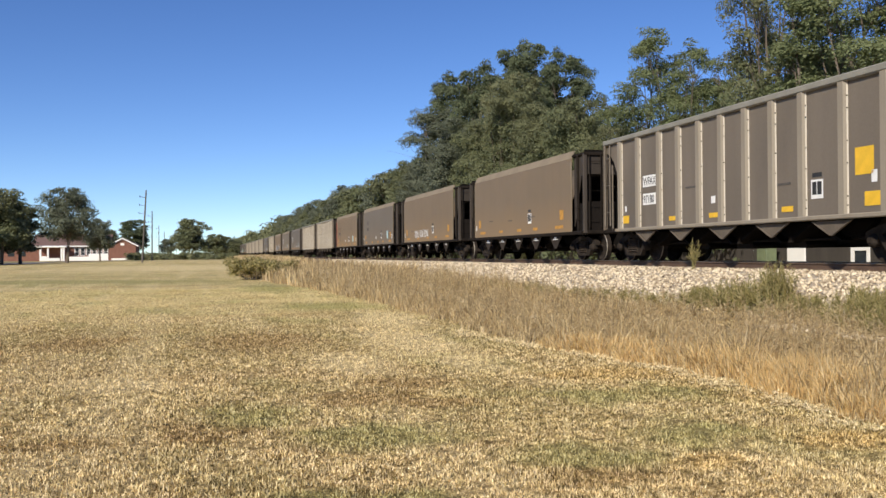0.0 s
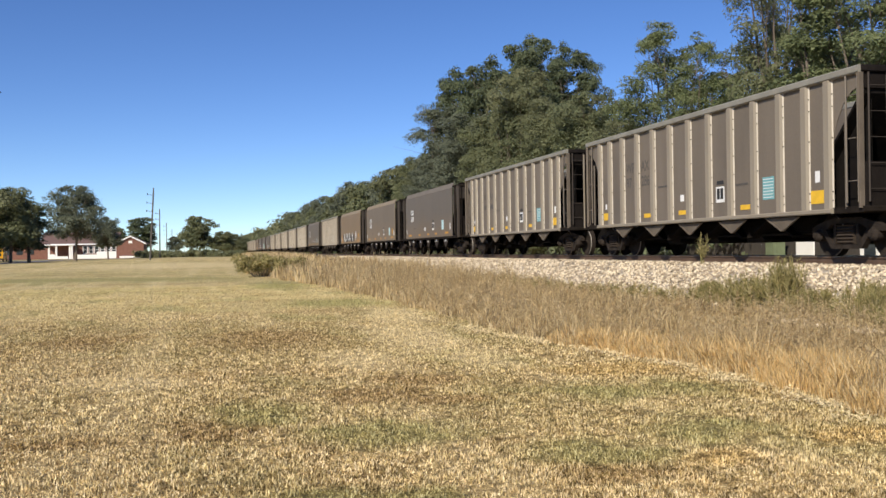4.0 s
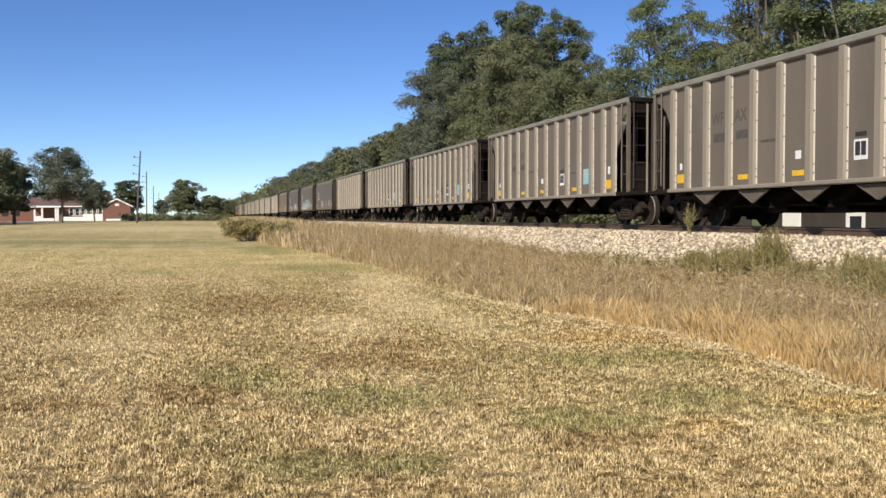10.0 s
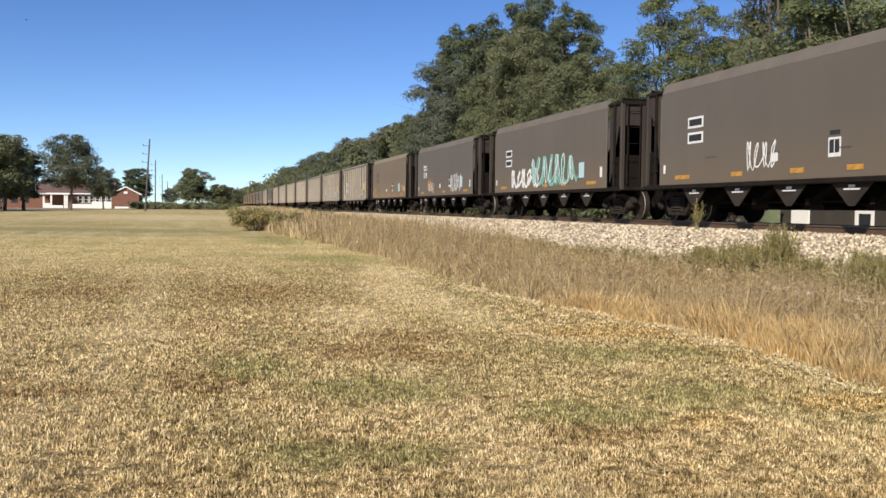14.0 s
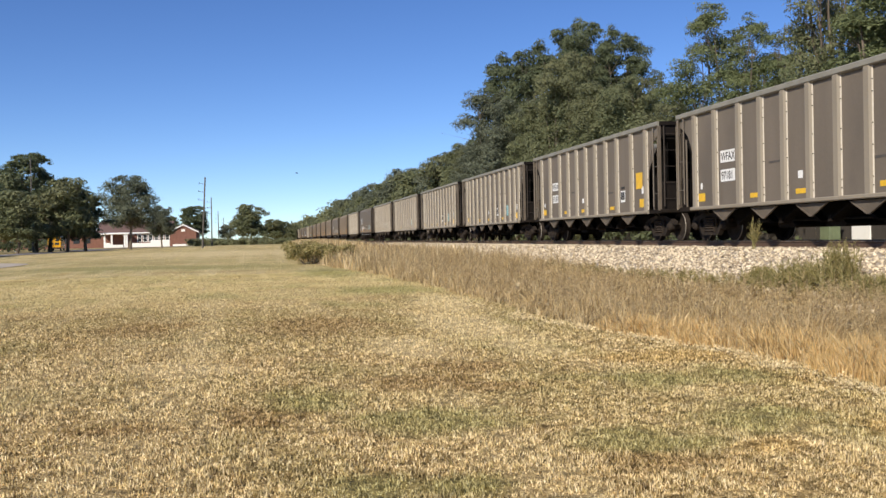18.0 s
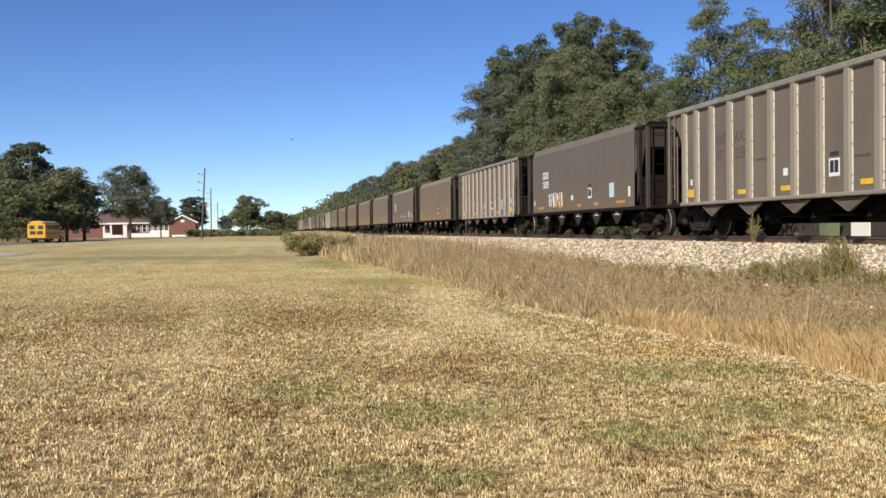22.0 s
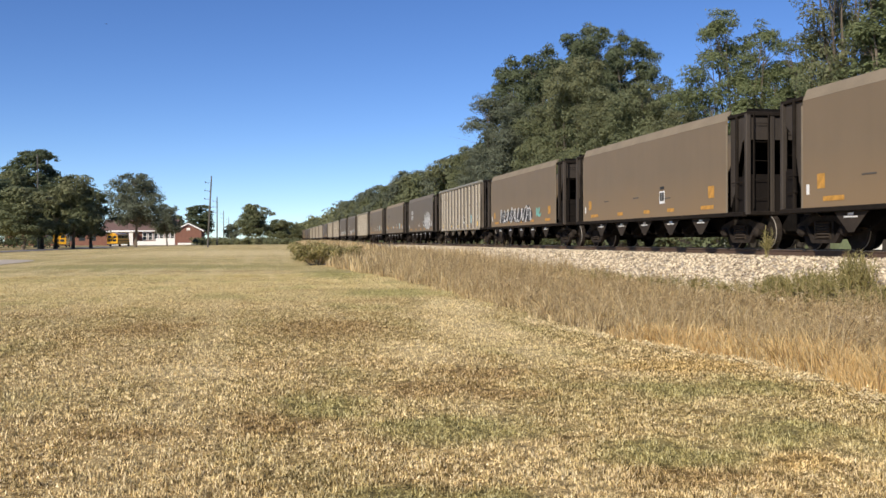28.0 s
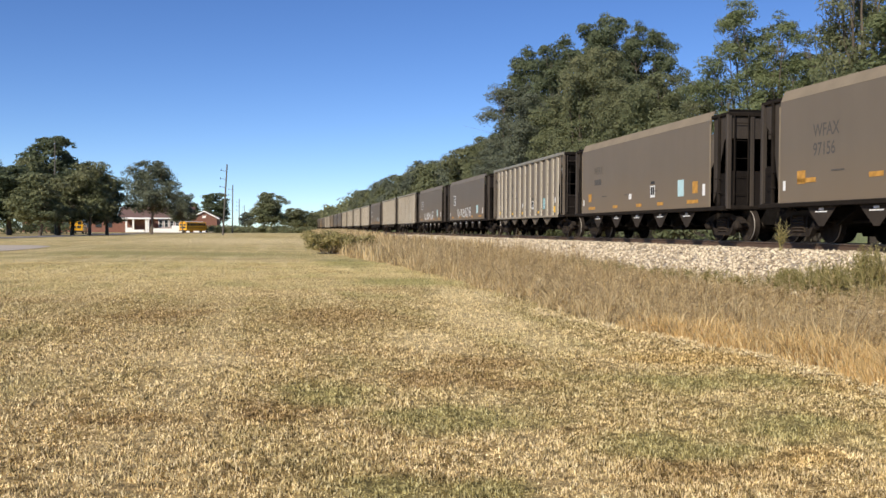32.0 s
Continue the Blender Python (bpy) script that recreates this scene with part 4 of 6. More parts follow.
def make_truck(car, y):
    tr = thing("truck", "", "", at=None)
    tr.parent = car
    tr.matrix_basis = Matrix.Translation((0, y, DROP))
    part("bolster", Build().soft_box(-1.0, 1.0, -0.22, 0.22, 0.30, 0.78, 0.04).box(-0.7, 0.7, -0.40, -0.32, 0.26, 0.50).box(-0.7, 0.7, 0.32, 0.40, 0.26, 0.50), TRUCK, tr)
    for s in (-1, 1):
        # cast frame: a top bar over the axles, a truss down to the spring seat, open windows between
        top = [(-1.14, 0.62), (-0.95, 0.70), (-0.45, 0.82), (0.45, 0.82), (0.95, 0.70), (1.14, 0.62), (1.14, 0.52), (0.72, 0.56), (0.40, 0.70), (-0.40, 0.70), (-0.72, 0.56), (-1.14, 0.52)]
        low = [(-0.80, 0.56), (-0.66, 0.58), (-0.40, 0.27), (0.40, 0.27), (0.66, 0.58), (0.80, 0.56), (0.48, 0.17), (-0.48, 0.17)]
        x0, x1 = min(s * 0.98, s * 1.12), max(s * 0.98, s * 1.12)
        f = Build().sweep(top, 0, x0, x1, (1, 2)).sweep(low, 0, x0, x1, (1, 2))
        for q in (-0.40, 0.32):
            f.box(x0, x1, q, q + 0.08, 0.25, 0.72)
        part("side_frame", f, TRUCK, tr)
        for q in (-0.89, 0.89):
            part("axle_box", Build().lathe([(-0.11, 0.05), (-0.10, 0.13), (0.04, 0.14), (0.10, 0.10), (0.12, 0.05)] if s > 0 else [(0.11, 0.05), (0.10, 0.13), (-0.04, 0.14), (-0.10, 0.10), (-0.12, 0.05)], 0, 12), TRUCK, tr, at=(s * 1.11, q, 0.462))
        zig = [(s * (1.17 if i % 2 else 1.12), 0.27 + 0.036 * i) for i in range(12)]
        part("coil_spring", Build().sweep(zig + [(s * 1.04, 0.66), (s * 1.04, 0.27)], 1, -0.26, 0.26, (0, 2)), SPRING, tr)
    for q in (-0.89, 0.89):
        w = Build()
        for s in (-1, 1):
            rim = [(-0.02, 0.10), (-0.03, 0.30), (-0.062, 0.385), (-0.068, 0.452), (-0.045, 0.458), (0.05, 0.462), (0.065, 0.462), (0.066, 0.49), (0.095, 0.485), (0.095, 0.36), (0.03, 0.28), (0.05, 0.10)]
            w.lathe([(u * (1 if s < 0 else -1), r) for u, r in rim], s * 0.755, 20)
        w.tube((-1.05, 0, 0), (1.05, 0, 0), 0.085, 0.085, 12)
        for s in (-1, 1):
            w.box(min(s * 1.22, s * 1.245), max(s * 1.22, s * 1.245), -0.05, 0.05, -0.05, 0.05)
        ws = part("wheelset", w, TRUCK, tr, at=(0, q, 0.462))
        ws.data.materials.append(TREAD)
        for p in ws.data.polygons:
            c = p.center
            if 0.44 < math.hypot(c.y, c.z) < 0.46 and abs(c.x) > 0.802:
                p.material_index = 1
    return tr


def make_under(car, hop_mat, n_hop, ribbed):
    part("centre_sill", Build().box(-0.35, 0.35, -7.2, 7.2, 0.58, 1.12), COAL_SHADE, car)
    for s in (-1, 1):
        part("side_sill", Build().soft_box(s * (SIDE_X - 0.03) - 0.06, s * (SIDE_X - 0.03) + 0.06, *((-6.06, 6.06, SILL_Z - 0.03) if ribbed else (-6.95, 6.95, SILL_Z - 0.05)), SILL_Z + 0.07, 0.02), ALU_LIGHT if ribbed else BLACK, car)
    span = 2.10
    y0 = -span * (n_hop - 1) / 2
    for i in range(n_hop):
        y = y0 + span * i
        # hopper sides painted near black for the shade below the sill
        h = part("hopper", Build().sweep([(y - 0.62, SILL_Z - 0.06), (y + 0.62, SILL_Z - 0.06), (y + 0.25, 0.66), (y - 0.25, 0.66)], 0, -1.0, 1.0, (1, 2)), COAL_SHADE, car)
        # the outer flange: a flat V on the ribbed cars, a deep blunt one on the smooth ones
        wide, tip, low = (0.65, 0.03, 0.67) if ribbed else (0.62, 0.10, 0.52)
        flange = [(y - wide, SILL_Z - 0.05), (y + wide, SILL_Z - 0.05), (y + tip, low), (y - tip, low)]
        part("hopper_flange", Build().sweep(flange, 0, -SIDE_X + 0.085, -SIDE_X + 0.1, (1, 2)), hop_mat, h)
        if ribbed:
            lip = Build()
            x0, x1, top = -SIDE_X + 0.084, -SIDE_X + 0.05, SILL_Z - 0.05
            for e in (-1, 1):
                lip.add([(x0, y + e * wide, top), (x1, y + e * wide, top), (x1, y + e * tip, low), (x0, y + e * tip, low),
                         (x0, y + e * (wide - 0.04), top), (x1, y + e * (wide - 0.04), top), (x1, y + e * 0.01, low + 0.02), (x0, y + e * 0.01, low + 0.02)],
                        [(0, 1, 2, 3), (4, 5, 6, 7), (1, 2, 6, 5), (0, 1, 5, 4), (2, 3, 7, 6)])
            part("flange_lip", lip, hop_mat, h)
        if not ribbed:
            part("stencil_dash", Build().box(-SIDE_X + 0.079, -SIDE_X + 0.083, y - 0.25, y + 0.25, 0.845, 0.875).box(-SIDE_X + 0.079, -SIDE_X + 0.083, y - 0.10, y + 0.10, 0.895, 0.95), WHITE, h)
        if abs(y) < 3:
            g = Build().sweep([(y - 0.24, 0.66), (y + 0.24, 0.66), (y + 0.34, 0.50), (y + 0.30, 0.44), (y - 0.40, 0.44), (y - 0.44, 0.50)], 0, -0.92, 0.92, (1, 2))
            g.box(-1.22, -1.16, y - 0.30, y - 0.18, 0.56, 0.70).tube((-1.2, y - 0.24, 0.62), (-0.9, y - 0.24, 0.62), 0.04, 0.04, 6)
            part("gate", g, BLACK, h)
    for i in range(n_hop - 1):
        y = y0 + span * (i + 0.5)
        part("ridge_sheet", Build().sweep([(y - 0.95, 0.58), (y, 1.02), (y + 0.95, 0.58), (y + 0.90, 0.54), (y, 0.96), (y - 0.90, 0.54)], 0, -1.2, 1.2, (1, 2)), COAL_SHADE, car)
    part("door_shaft", Build().soft_box(-0.12, 0.12, -3.8, 3.8, 0.46, 0.64, 0.04), COAL_SHADE, car)
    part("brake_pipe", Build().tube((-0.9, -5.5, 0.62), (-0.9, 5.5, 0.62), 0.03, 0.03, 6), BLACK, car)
    part("brake_cylinder", Build().tube((-0.7, 5.9, 1.45), (-0.7, 6.6, 1.45), 0.17, 0.17, 12), BLACK, car)
    for s in (-1, 1):
        part("end_platform", Build().soft_box(-1.55, 1.55, min(s * 5.9, s * 7.0), max(s * 5.9, s * 7.0), 1.0, 1.12, 0.02), BLACK, car)
        c = Build().box(-0.14, 0.14, min(s * 7.0, s * 7.55), max(s * 7.0, s * 7.55), 0.72, 0.95)
        c.soft_box(-0.2, 0.2, min(s * 7.45, s * 7.82), max(s * 7.45, s * 7.82), 0.66, 1.0, 0.05)
        part("coupler", c, BLACK, car)
        make_truck(car, s * 5.85)
        part("air_hose", Build().tube((0.35, s * 7.1, 0.85), (0.3, s * 7.5, 0.35), 0.03, 0.03, 6).tube((0.3, s * 7.5, 0.35), (0.1, s * 7.8, 0.4), 0.03, 0.03, 6), BLACK, car)


def ladder(car, x, y, z0, z1, mat, along=True, width=0.42, rungs=7):
    b = Build()
    for q in (-width / 2, width / 2):
        p0 = (x, y + q, z0) if along else (x + q, y, z0)
        p1 = (x, y + q, z1) if along else (x + q, y, z1)
        b.tube(p0, p1, 0.022, 0.022, 5)
    for i in range(rungs):
        z = z0 + (z1 - z0) * (i + 0.5) / rungs
        p0 = (x, y - width / 2, z) if along else (x - width / 2, y, z)
        p1 = (x, y + width / 2, z) if along else (x + width / 2, y, z)
        b.tube(p0, p1, 0.010, 0.010, 5)
    return part("ladder", b, mat, car)


def slope_sheet(car, s, y_in, y_out, mat):
    """The sloping end floor: low at y_in, high at the end."""
    ring = [(s * y_in, 1.15), (s * y_out, 3.35), (s * y_out, 3.85), (s * (y_out - 0.04), 3.85), (s * (y_out - 0.05), 3.38), (s * (y_in - 0.06), 1.18)]
    b = Build().sweep(ring, 0, -SIDE_X + 0.13, SIDE_X - 0.13, (1, 2))
    # black webs added under the slope to keep the open bay dark
    for x in (-1.22, 1.22):
        b.sweep([(s * (y_in + 0.1), 1.13), (s * (y_out - 0.06), 1.13), (s * (y_out - 0.06), 3.25), (s * (y_in + 0.1), 1.2)], 0, x - 0.015, x + 0.015, (1, 2))
    return part("slope_sheet", b, mat, car)


def make_ribbed(ys, label):
    car = thing("hopper_car", label, "freight car", "coal train")
    half = 6.93
    for s in (-1, 1):
        # side sheet: the lower corners are cut away below the end slopes
        cut = [(5.98, SILL_Z + 0.02), (5.98, 1.95), (6.02, 2.45), (6.14, 2.85), (6.36, 3.2), (6.62, 3.42), (half, 3.52)]
        ring = [(-y, z) for y, z in cut[::-1]] + cut + [(half, TOP_Z - 0.14), (-half, TOP_Z - 0.14)]
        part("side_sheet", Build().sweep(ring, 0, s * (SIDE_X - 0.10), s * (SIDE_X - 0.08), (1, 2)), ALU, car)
        part("top_chord", Build().soft_box(s * (SIDE_X - 0.05) - 0.07, s * (SIDE_X - 0.05) + 0.07, -half - 0.02, half + 0.02, TOP_Z - 0.16, TOP_Z, 0.03), CHORD, car)
        mesh = None
        for y in ys:
            if mesh is None:
                b = Build().sweep([(-0.150, 0), (-0.128, -0.026), (-0.085, -0.076), (0.085, -0.076), (0.125, 0)], 2, SILL_Z + 0.06, TOP_Z - 0.15, (1, 0))
                for zz in (1.26, 1.44, 2.1, 2.55, 3.2, 3.45):
                    b.box(-0.032, -0.010, -0.148, -0.130, zz, zz + 0.022)
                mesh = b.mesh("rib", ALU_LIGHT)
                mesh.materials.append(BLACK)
                mesh.materials.append(ALU_SUNLIT)
                # the narrow sunward face of the rib gets the painted highlight
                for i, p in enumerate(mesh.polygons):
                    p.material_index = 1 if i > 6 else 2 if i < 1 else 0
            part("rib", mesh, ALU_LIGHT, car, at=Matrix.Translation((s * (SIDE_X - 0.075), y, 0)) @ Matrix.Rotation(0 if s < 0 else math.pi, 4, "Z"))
        for e in (-1, 1):
            part("corner_post", Build().soft_box(s * 1.55 - 0.06, s * 1.55 + 0.06, e * half - 0.025, e * half + 0.025, SILL_Z + 0.05, TOP_Z - 0.15, 0.008), HOPPER_ALU, car)
            part("bay_post", Build().soft_box(s * 1.53 - 0.02, s * 1.53 + 0.02, e * 6.44 - 0.022, e * 6.44 + 0.022, SILL_Z + 0.05, 3.1, 0.006), ALU, car)
    for e in (-1, 1):
        part("end_panel", Build().box(-1.45, 1.45, e * (half - 0.02) - 0.012, e * (half - 0.02) + 0.012, 3.45, TOP_Z - 0.14), SOOT_SHADE, car)
        part("end_panel", Build().box(-1.45, 1.45, e * (half - 0.02) - 0.012, e * (half - 0.02) + 0.012, SILL_Z, 2.0), SOOT_SHADE, car)
        slope_sheet(car, e, 4.8, half - 0.05, COAL_SHADE)
        part("end_beam", Build().soft_box(-SIDE_X + 0.05, SIDE_X - 0.05, e * half - 0.06, e * half + 0.06, TOP_Z - 0.14, TOP_Z, 0.02), SOOT_SHADE, car)
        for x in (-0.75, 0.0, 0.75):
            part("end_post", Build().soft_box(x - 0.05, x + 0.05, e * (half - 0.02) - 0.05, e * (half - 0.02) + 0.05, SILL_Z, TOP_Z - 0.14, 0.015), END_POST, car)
        ladder(car, -SIDE_X + 0.02, e * 6.70, 1.2, 3.75, ALU, width=0.36, rungs=3)
        ladder(car, -1.2, e * (half + 0.06), 1.2, 3.75, END_POST, False, rungs=5)
        part("end_stile", Build().soft_box(-1.01, -0.96, e * (half + 0.08) - 0.03, e * (half + 0.08) + 0.03, SILL_Z + 0.05, TOP_Z - 0.2, 0.008), ALU_LIGHT, car)
    part("coal_floor", Build().box(-1.48, 1.48, -4.9, 4.9, 1.14, 1.20), COAL_SHADE, car)
    make_under(car, HOPPER_ALU, 5, True)
    return car


def make_smooth(side, band, label):
    car = thing("hopper_car", label, "freight car", "coal train")
    half = SMOOTH_HALF
    for s in (-1, 1):
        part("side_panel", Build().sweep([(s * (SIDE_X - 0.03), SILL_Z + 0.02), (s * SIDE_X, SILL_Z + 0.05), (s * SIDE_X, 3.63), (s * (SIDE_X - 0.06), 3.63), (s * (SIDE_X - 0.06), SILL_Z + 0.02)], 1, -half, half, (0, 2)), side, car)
        part("top_band", Build().sweep([(s * SIDE_X, 3.633), (s * (SIDE_X - 0.025), 3.70), (s * (SIDE_X - 0.11), TOP_Z), (s * (SIDE_X - 0.17), TOP_Z), (s * (SIDE_X - 0.085), 3.70), (s * (SIDE_X - 0.06), 3.633)], 1, -half, half, (0, 2)), band, car)
        for e in (-1, 1):
            part("edge_strip", Build().box(min(s * (SIDE_X - 0.02), s * (SIDE_X + 0.006)), max(s * (SIDE_X - 0.02), s * (SIDE_X + 0.006)), min(e * half, e * (half + 0.06)), max(e * half, e * (half + 0.06)), SILL_Z + 0.02, 3.52), band, car)
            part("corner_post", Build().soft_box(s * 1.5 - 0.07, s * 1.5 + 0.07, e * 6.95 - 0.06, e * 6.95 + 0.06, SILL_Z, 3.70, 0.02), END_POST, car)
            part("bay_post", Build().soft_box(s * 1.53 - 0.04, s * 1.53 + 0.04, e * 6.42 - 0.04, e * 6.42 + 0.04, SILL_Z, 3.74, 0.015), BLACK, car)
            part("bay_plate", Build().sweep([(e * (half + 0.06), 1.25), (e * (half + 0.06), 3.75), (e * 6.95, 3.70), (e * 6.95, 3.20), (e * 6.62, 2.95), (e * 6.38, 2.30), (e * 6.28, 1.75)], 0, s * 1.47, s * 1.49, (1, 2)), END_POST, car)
            part("bay_panel", Build().box(min(s * 1.46, s * 1.48), max(s * 1.46, s * 1.48), min(e * 6.42, e * 6.93), max(e * 6.42, e * 6.93), SILL_Z, 2.05), SOOT_SHADE, car)
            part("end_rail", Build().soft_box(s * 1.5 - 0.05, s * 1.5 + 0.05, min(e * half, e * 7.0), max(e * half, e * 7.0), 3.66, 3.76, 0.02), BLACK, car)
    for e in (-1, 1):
        slope_sheet(car, e, 4.9, 6.9, COAL_SHADE)
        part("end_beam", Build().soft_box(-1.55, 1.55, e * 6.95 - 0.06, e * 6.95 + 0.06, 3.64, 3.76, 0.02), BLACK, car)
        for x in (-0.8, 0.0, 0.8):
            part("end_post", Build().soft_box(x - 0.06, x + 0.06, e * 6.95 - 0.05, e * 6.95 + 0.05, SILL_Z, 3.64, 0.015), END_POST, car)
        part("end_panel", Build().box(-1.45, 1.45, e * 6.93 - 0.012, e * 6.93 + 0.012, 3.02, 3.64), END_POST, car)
        part("end_panel", Build().box(-1.45, 1.45, e * 6.93 - 0.012, e * 6.93 + 0.012, SILL_Z, 2.10), SOOT_SHADE, car)
        ladder(car, -1.15, e * 7.02, 1.2, 3.7, BLACK, False, rungs=5)
        part("grab_iron", Build().tube((-1.56, e * 6.2, 1.5), (-1.56, e * 6.7, 1.5), 0.014, 0.014, 5).tube((-1.56, e * 6.2, 1.9), (-1.56, e * 6.7, 1.9), 0.014, 0.014, 5), BLACK, car)
    part("coal_floor", Build().box(-1.5, 1.5, -5.2, 5.2, 1.14, 1.20), COAL_SHADE, car)
    make_under(car, HOPPER, 5, False)
    return car


# R ribbed, B ribbed with wider bays, T tan smooth, D dull tan smooth, G grey smooth; from the car that leads to the last one
ORDER = "RBTTDTRRGDTRGRRRRRGGGTBBBRRRRGRTDTTTTTRGDDRGGRRGRRRRGGTRRGTGRR"
LEAD = -2
# slack in the couplings and longer cars: metres that a car stands off the even pitch
SLACK = {1: 0.35, 2: 0.3, 7: 0.15, 12: -0.12, 14: -0.15, 20: 0.3, 21: 0.4, 22: 0.0, 24: -0.15, 36: -0.4, 37: -0.35, 38: -0.2}


def build_train():
    thirteen, eleven = (1.05, 2.10, 3.14, 4.18, 5.12, 5.90), (1.08, 2.17, 3.27, 4.61, 5.84)
    protos = {"R": make_ribbed([-y for y in thirteen] + [0, *thirteen], "weathered aluminium coal hopper car with thirteen vertical side ribs"),
              "B": make_ribbed([-y for y in eleven] + [0, *eleven], "weathered aluminium coal hopper car with eleven wide-set side ribs"),
              "T": make_smooth(TAN, TAN_BAND, "smooth-sided coal hopper car with dusty tan side panels"),
              "D": make_smooth(TAN_DULL, TAN_BAND, "smooth-sided coal hopper car with dull grey-tan side panels"),
              "G": make_smooth(GREY, GREY_BAND, "smooth-sided coal hopper car with dark grey side panels")}
    cars, used = {}, set()
    for i, c in enumerate(ORDER):
        k = LEAD + i
        p = protos[c]
        if c in used:
            ob = copy_thing(p, Matrix.Translation((TRACK_X, 0, RAIL_Z - DROP)))
        else:
            ob = p
            used.add(c)
        cars[k] = ob
    # cars that stay far away go without their smallest fittings
    for k, ob in cars.items():
        if k > 42:
            for c in ob.children_recursive:
                if c.name.split(".")[0] in ("coil_spring", "axle_box", "grab_iron", "air_hose", "brake_pipe", "stencil_dash", "gate", "ridge_sheet", "brake_cylinder", "bay_post", "flange_lip", "end_stile", "ladder"):
                    bpy.data.objects.remove(c)
    return cars


CARS = build_train()

# ---- markings on the cars ----
OUT_SMOOTH, OUT_RIB = -(SIDE_X + 0.004), -(SIDE_X - 0.08 + 0.004)
UPRIGHT = Matrix(((0, 0, -1, 0), (-1, 0, 0, 0), (0, 1, 0, 0), (0, 0, 0, 1)))
PLATES = {}


def plate(car, x, y, z, w, h, mat, name, label=""):
    """A thin panel on the near side, with its middle at (y, z)."""
    key = (mat.name, w, h)
    if key not in PLATES:
        PLATES[key] = Build().box(-0.004, 0, -w / 2, w / 2, -h / 2, h / 2).mesh(name, mat)
    return part(name, PLATES[key], mat, car, label, at=(x, y, z))


LETTERS = {}


def lettering(car, text, x, y, z, h, mat, name="lettering", label=""):
    """Upright letters whose left end is at y, base at z."""
    key = (text, mat.name)
    if key not in LETTERS:
        cu = bpy.data.curves.new("text", "FONT")
        cu.body, cu.size, cu.offset = text, 1.0, 0.012
        tmp = bpy.data.objects.new("text", cu)
        scene.collection.objects.link(tmp)
        me = bpy.data.meshes.new_from_object(tmp.evaluated_get(bpy.context.evaluated_depsgraph_get()))
        bpy.data.objects.remove(tmp)
        bpy.data.curves.remove(cu)
        me.materials.clear()
        me.materials.append(mat)
        LETTERS[key] = me
    k = h / 0.70
    return part(name, LETTERS[key], mat, car, label, at=Matrix.Translation((x, y, z)) @ UPRIGHT @ Matrix.Diagonal((k * 0.86, k, k, 1)))


def data_panel(car, x, y, z):
    p = plate(car, x, y, z, 0.40, 0.40, WHITE, "data_panel", "small black and white data panel")
    for dy in (-0.085, 0.085):
        plate(p, -0.006, dy, 0.02, 0.14, 0.27, INK, "data_box")
    plate(p, 0, 0, 0.30, 0.32, 0.09, INK, "data_strip")


def stencil(car, x, y, z, mat, lines):
    p = plate(car, x, y, z, 0.46, 0.52, mat, "stencil_panel", "pale blue inspection stencil")
    for i in range(lines):
        plate(p, -0.006, 0, -0.21 + 0.42 * i / max(1, lines - 1), 0.40, 0.016, WHITE, "stencil_line")


def scrawl(car, x, y0, y1, z0, z1, mat, seed, letters=6, width=0.05, fat=False):
    """One spray-painted line of loops from y0 (left) to y1 (right)."""
    rng = np.random.default_rng(seed)
    if fat:
        width, letters = (z1 - z0) * 0.42, letters * 2
    step = (y0 - y1) / letters
    pts = []
    for i in range(letters):
        ph, a, q = rng.random(3) * 6.28
        tall = 0.7 + 0.3 * rng.random()
        for j in range(14):
            s = j / 14
            yy = y0 - step * (i + s + 0.45 * math.sin(2 * math.pi * s + ph * 0.3))
            zz = (z0 + z1) / 2 + (z1 - z0) * 0.5 * tall * math.sin(2 * math.pi * s * (1 if i % 2 else 2) + q * 0.15)
            pts.append((yy, zz))
    vs, n = [], len(pts)
    for i, (yy, zz) in enumerate(pts):
        ya, za = pts[max(0, i - 1)]
        yb, zb = pts[min(n - 1, i + 1)]
        dx, dz = yb - ya, zb - za
        ln = math.hypot(dx, dz) or 1
        ox, oz = -dz / ln * width / 2, dx / ln * width / 2
        zz = min(max(zz, z0 + width / 2), z1 - width / 2)
        xo = x - 0.00003 * i
        vs += [(xo, yy + ox, zz + oz), (xo, yy - ox, zz - oz)]
    b = Build().add(vs, [(2 * i, 2 * i + 1, 2 * i + 3, 2 * i + 2) for i in range(n - 1)])
    return part("graffiti", b, mat, car, "spray-painted graffiti loops")


# car number -> text that can be read on its side, and how it is painted
BOARDS = {-1: "97180", 6: "97223", 7: "97209", 10: "97214", 18: "97227", 20: "97183", 21: "97181", 22: "97187", 27: "97230", 30: "97221", 37: "97205"}
STENCILLED = {2: "", 4: "97286", 5: "", 9: "97197", 11: "", 12: "", 13: "", 14: "97134", 15: "", 19: "97155", 23: "", 24: "", 25: "97182", 26: "97238", 28: "", 36: "", 38: "97156", 39: "", 40: "", 3: "", 16: "", 17: ""}
ORANGE = (4.7, 2.0, -0.4, -2.3, -4.8)


